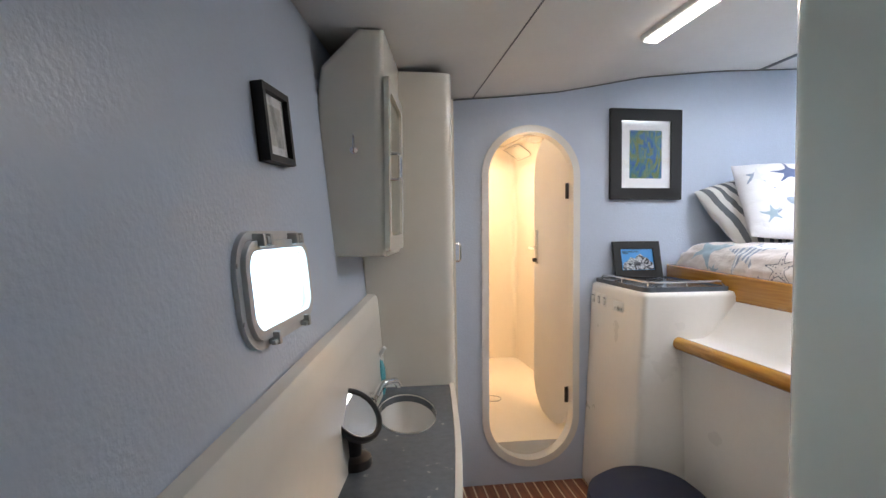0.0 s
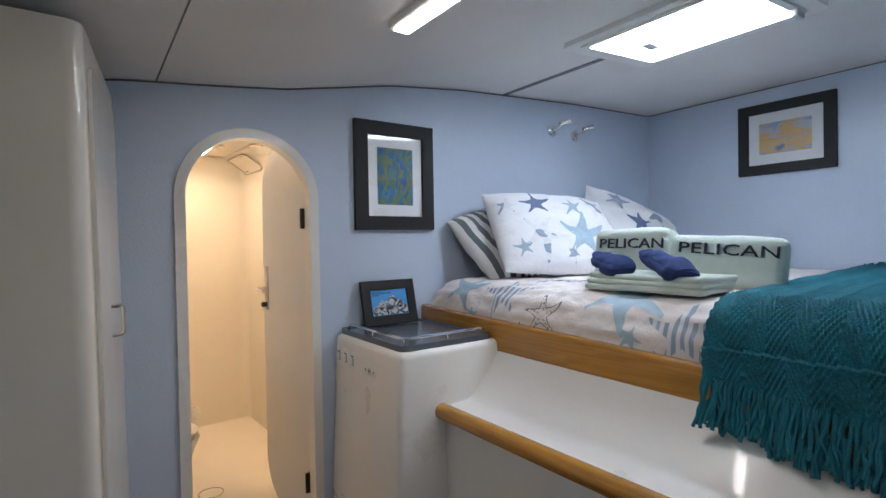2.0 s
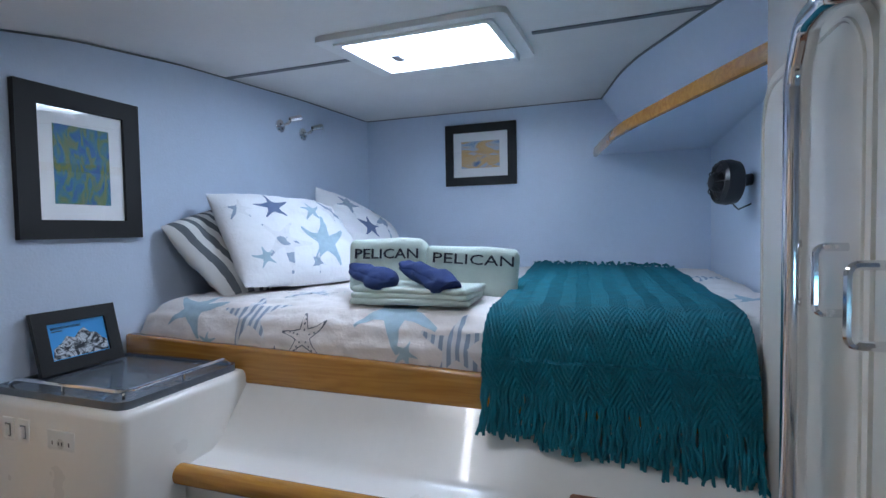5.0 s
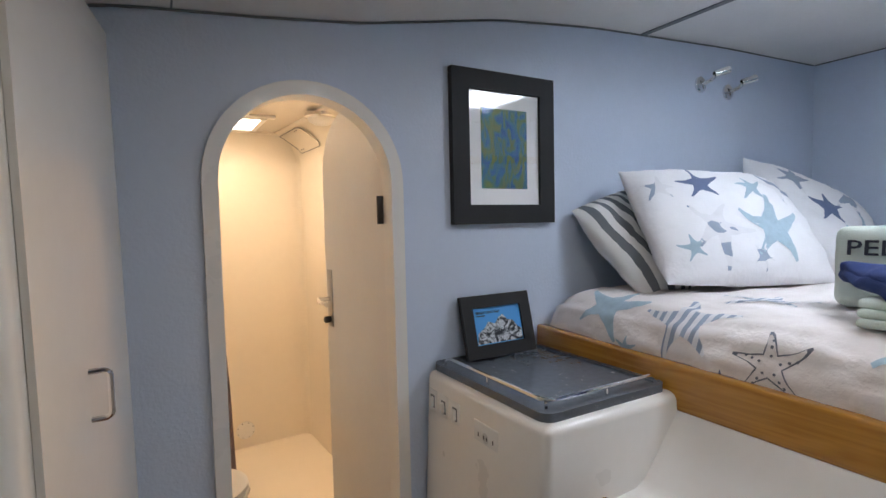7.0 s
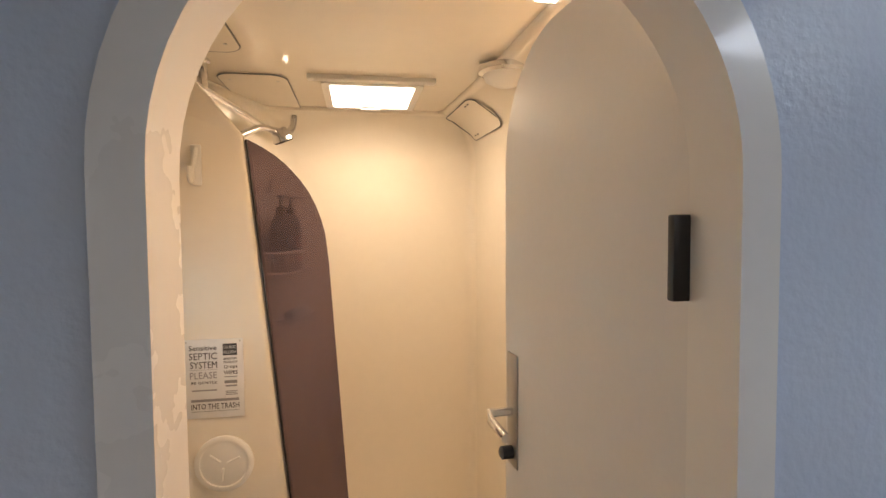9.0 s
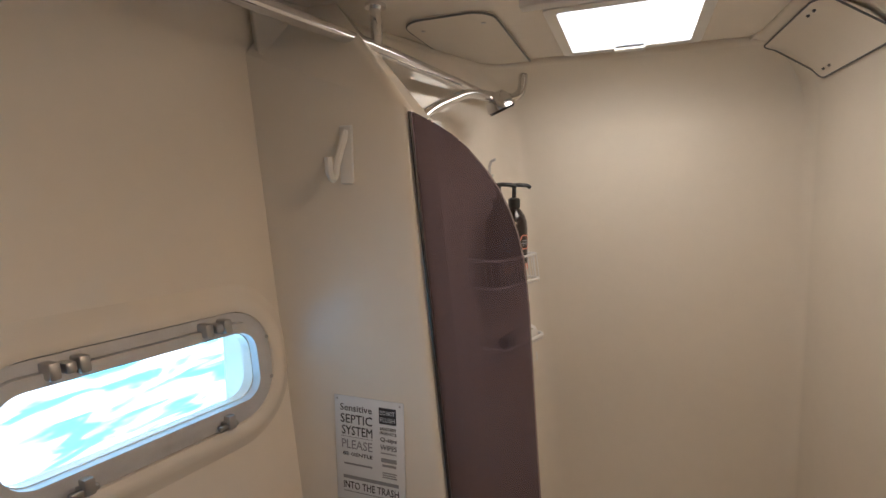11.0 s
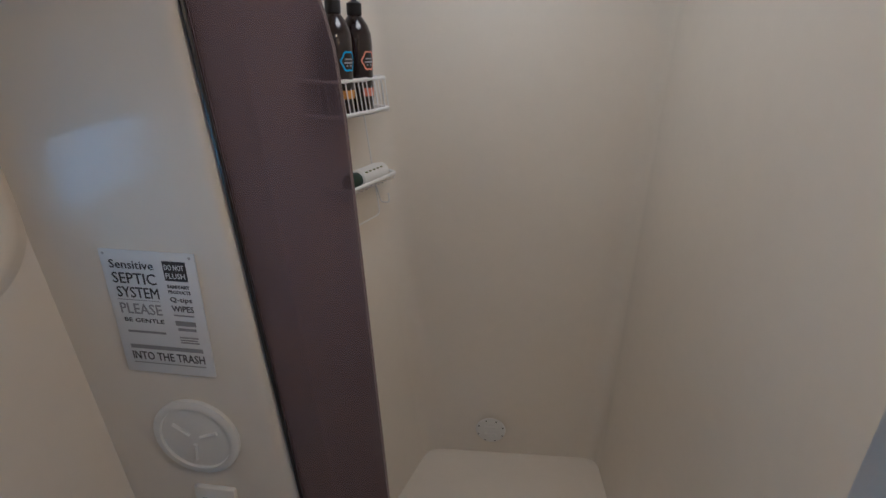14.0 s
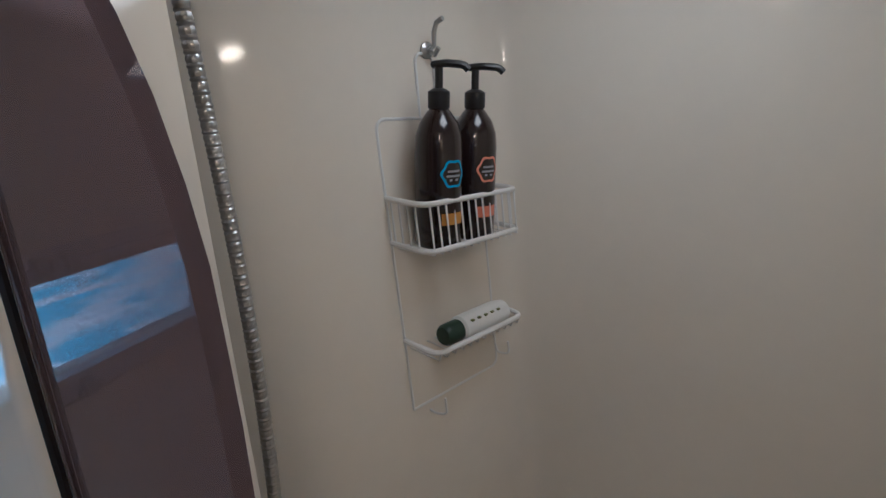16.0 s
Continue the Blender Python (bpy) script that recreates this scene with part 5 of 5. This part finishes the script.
part("lettering", letters("FLUSH", 0.011, pose(SX0 + 0.0905, SY - 0.0042, SZ0 + 0.154, 90, 0, 0), 0.027, 0.0003), MAT, t)
words("SANITARY", 0.089, 0.139, 0.031, 0.005)
words("PRODUCTS", 0.089, 0.131, 0.031, 0.005)
words("Q-tips", 0.089, 0.119, 0.031, 0.007)
words("WIPES", 0.089, 0.104, 0.031, 0.009)
for x, z, w_, h_ in ((0.016, 0.066, 0.056, 0.003), (0.090, 0.097, 0.029, 0.002), (0.090, 0.082, 0.029, 0.007), (0.092, 0.074, 0.026, 0.004), (0.092, 0.062, 0.027, 0.002), (0.092, 0.058, 0.025, 0.002), (0.092, 0.054, 0.027, 0.002),
                     (0.014, 0.040, 0.108, 0.006), (0.014, 0.016, 0.108, 0.001), (0.012, 0.117, 0.062, 0.0006)):
    part("lettering", box((SX0 + x, SY - 0.0036, SZ0 + z), (SX0 + x + w_, SY - 0.0031, SZ0 + z + h_)), PRINTG, t)
for x, z in ((0.006, 0.184), (0.127, 0.184)):
    part("screw", lathe([(0, 0.001), (0.002, 0)], (SX0 + x, SY - 0.003, SZ0 + z), 10, Matrix.Rotation(radians(90), 4, "X")), STEEL, t)
FY = Matrix.Rotation(radians(90), 4, "X")
t = thing("deck_plate", (0.035, SY, 1.02), "round white screw-in access plate on the pier", "hatch")
part("ring", lathe([(0.055, 0), (0.068, 0), (0.068, 0.006), (0.064, 0.009), (0.056, 0.009), (0.055, 0.004)], (0.035, 3.310, 1.022), 40, FY), WPLAST, t)
part("lid", lathe([(0, 0.007), (0.045, 0.007), (0.05, 0.005), (0.056, 0.005)], (0.035, 3.310, 1.022), 40, FY), WPLAST, t)
for k in range(3):
    a = math.tau * k / 3 + 0.4
    part("rib", tube([(0.035 + 0.01 * math.cos(a), 3.302, 1.022 + 0.01 * math.sin(a)), (0.035 + 0.04 * math.cos(a), 3.302, 1.022 + 0.04 * math.sin(a))], 0.003, 6), WPLAST, t)
t = thing("control_panel", (0.06, SY, 0.89), "small white toilet control panel with blue button", "switch")
part("cover", box((0.015, 3.300, 0.815), (0.083, 3.310, 0.925), 0.003), WPLAST, t)
part("face", box((0.028, 3.298, 0.835), (0.072, 3.3005, 0.905), 0.001), material("grey_face", (0.35, 0.38, 0.42), 0.4), t)
part("button", box((0.055, 3.296, 0.865), (0.068, 3.299, 0.88), 0.001), material("blue_button", (0.02, 0.09, 0.35), 0.4), t, "blue button")
t = thing("robe_hook", (-0.01, SY, 1.735), "white plastic robe hook on the pier", "hook")
part("plate", box((-0.020, 3.303, 1.690), (0.004, 3.310, 1.785), 0.003), WPLAST, t)
part("prong", tube(arc_path([(-0.008, 3.305, 1.775), (-0.008, 3.275, 1.72), (-0.008, 3.268, 1.695), (-0.008, 3.255, 1.70), (-0.008, 3.252, 1.73)], 0.01, 4), 0.006, 8), WPLAST, t)

# ---- shower room ceiling ----
HC = 2.03
t = thing("head_hatch", (0.42, 3.74, HC), "white framed bright ceiling hatch in the shower room", "hatch")
part("pane", box((0.285, 3.60, HC - 0.009), (0.545, 3.885, HC - 0.005)), HHATCHM, t, "bright lit acrylic")
part("frame", plate(rrect(0.262, 3.575, 0.568, 3.91, 0.015), [rrect(0.285, 3.60, 0.545, 3.885, 0.01)], HC - 0.016, HC + 0.001, lambda u, v, d: (u, v, d)), WPLAST, t)
part("latch", box((0.38, 3.885, HC - 0.022), (0.45, 3.905, HC - 0.008), 0.004), WPLAST, t)
part("blind_rail", box((0.225, 3.545, HC - 0.014), (0.60, 3.575, HC + 0.001), 0.003), WPLAST, t)


def access_panel(x0, y0, x1, y1):
    t_ = thing("ceiling_access_panel", (x0, y0, HC), "flush ivory access panel with dark edge joint and screws", "panel", "ceiling access panels")
    o = rrect(x0, y0, x1, y1, 0.05)
    part("panel", plate(o, [], HC - 0.006, HC + 0.001, lambda u, v, d: (u, v, d)), HEADWALL, t_)
    part("joint", tube([(u, v, HC - 0.0045) for u, v in o], 0.0022, 6, closed=True), GASKET, t_)
    for x, y in ((x0 + 0.03, y0 + 0.06), (x1 - 0.03, y0 + 0.06), (x0 + 0.03, y1 - 0.06), (x1 - 0.03, y1 - 0.06)):
        part("screw", lathe([(0, -0.002), (0.005, -0.001), (0.005, 0)], (x, y, HC - 0.006), 10), STEEL, t_)


access_panel(-0.03, 3.56, 0.165, 4.09)
t = thing("ceiling_access_panel", (0.73, 3.7, 1.97), "ivory access panel set in the sloping cove with screws", "panel", "ceiling access panels")


def cove_place(u, v, lift=0.0):
    """On the inboard cove: u metres down it, v along it."""
    th, y = radians(84) - u / 0.17, 3.70 + v
    cx, rad = 0.90 - 0.055 * (y - 3.4) - 0.17, 0.154 - lift
    return (cx + rad * math.cos(th), y, 1.86 + rad * math.sin(th))


o = rrect(0.0, 0.0, 0.17, 0.33, 0.03)
bm = flat_print(o, cove_place)
part("panel", bm, HEADWALL, t)
part("joint", tube([cove_place(u, v) for u, v in o], 0.002, 6, closed=True), GASKET, t)
for u, v in ((0.02, 0.06), (0.02, 0.09), (0.15, 0.25), (0.15, 0.28)):
    part("screw", lathe([(0, -0.002), (0.003, -0.002), (0.003, 0.002), (0, 0.003)], cove_place(u, v, 0.002), 10, Vector((-0.7, 0, -0.7)).to_track_quat("Z", "Y").to_matrix().to_4x4()), GASKET, t)
access_panel(-0.10, 2.80, 0.09, 3.38)
t = thing("dome_lamp", (0.76, 3.12, HC), "unlit white domed ceiling lamp in the shower room", "lamp")
part("ring", lathe([(0, 0), (0.075, 0), (0.075, -0.014), (0.062, -0.02)], (0.765, 3.38, HC - 0.012), 30), CHROME, t)
part("dome", lathe([(0.064, -0.016), (0.055, -0.035), (0.03, -0.048), (0, -0.052)], (0.765, 3.38, HC - 0.012), 30), WPLAST, t, "frosted white dome")
t = thing("strip_lamp", (0.71, 2.84, HC), "lit linear lamp on the shower room ceiling", "lamp")
part("housing", box((0.675, 2.715, HC - 0.022), (0.745, 2.965, HC), 0.005), WPLAST, t)
for k in range(12):
    part("light_dot", box((0.69, 2.724 + 0.0195 * k, HC - 0.0265), (0.73, 2.736 + 0.0195 * k, HC - 0.0225), 0.001), HLEDM, t)

# ---- floor of the shower room, toilet ----
t = thing("toilet", (0.12, 2.95, HFLOOR), "white marine toilet with closed lid below the porthole", "toilet")
bm = bmesh.new()
rings = []
for z, k in ((0.0, 0.62), (0.10, 0.60), (0.25, 0.80), (0.34, 0.98), (0.36, 1.0)):
    rings.append([bm.verts.new((0.13 + 0.20 * k * math.cos(a), 2.93 + 0.165 * k * math.sin(a), HFLOOR + z)) for a in np.linspace(0, math.tau, 36, endpoint=False)])
for a, b in zip(rings, rings[1:]):
    for k in range(36):
        bm.faces.new((a[k], a[(k + 1) % 36], b[(k + 1) % 36], b[k]))
bm.faces.new(rings[0][::-1])
bm.faces.new(rings[-1])
part("bowl", bm, WHITE, t)
part("seat", plate([(0.13 + 0.205 * math.cos(a), 2.93 + 0.17 * math.sin(a)) for a in np.linspace(0, math.tau, 36, endpoint=False)], [], HFLOOR + 0.362, HFLOOR + 0.378, lambda u, v, d: (u, v, d)), WPLAST, t)
part("lid", plate([(0.13 + 0.20 * math.cos(a), 2.93 + 0.165 * math.sin(a)) for a in np.linspace(0, math.tau, 36, endpoint=False)], [], HFLOOR + 0.38, HFLOOR + 0.395, lambda u, v, d: (u, v, d)), WPLAST, t)
t = thing("floor_hatch", (0.40, 3.10, HFLOOR), "round flush inspection plate in the floor", "hatch")
part("ring", tube([(0.41 + 0.055 * math.cos(a), 3.12 + 0.055 * math.sin(a), HFLOOR + 0.001) for a in np.linspace(0, math.tau, 32, endpoint=False)], 0.002, 5, closed=True), GASKET, t)
t = thing("drain_cover", (0.47, 4.10, 0.42), "round white inspection cover low on the shower wall", "cover")
part("plate", lathe([(0, 0.006), (0.042, 0.006), (0.048, 0.004), (0.05, 0)], (0.485, BACK - 0.009, 0.375), 32, FY), WPLAST, t)
for k in range(8):
    a = math.tau * (k + 0.5) / 8
    part("screw", lathe([(0.003, 0), (0, 0.002)], (0.485 + 0.043 * math.cos(a), BACK - 0.015, 0.375 + 0.043 * math.sin(a)), 8, FY), GASKET, t)
for z in (0.36, 0.39):
    part("rib", box((0.465, BACK - 0.017, z - 0.004), (0.505, BACK - 0.014, z + 0.004), 0.001), WPLAST, t)

# ---- cabin floor planks ----
fl = bpy.data.objects["floor"]
pm = mesh_of("plank", box((-0.0225, -1.29, -0.012), (0.0225, 2.405, 0.0), 0.001, 1), TEAK)
sm = mesh_of("holly_strip", box((-0.0035, -1.29, -0.012), (0.0035, 2.405, -0.0012)), HOLLY)
for k in range(26):
    x = -0.30 + 0.052 * k
    for nm, me, dx in (("plank", pm, 0.0), ("holly_strip", sm, 0.026)):
        ob = new(nm, me)
        ob.location = (x + dx, 0, FLOOR)
        ob.parent = fl
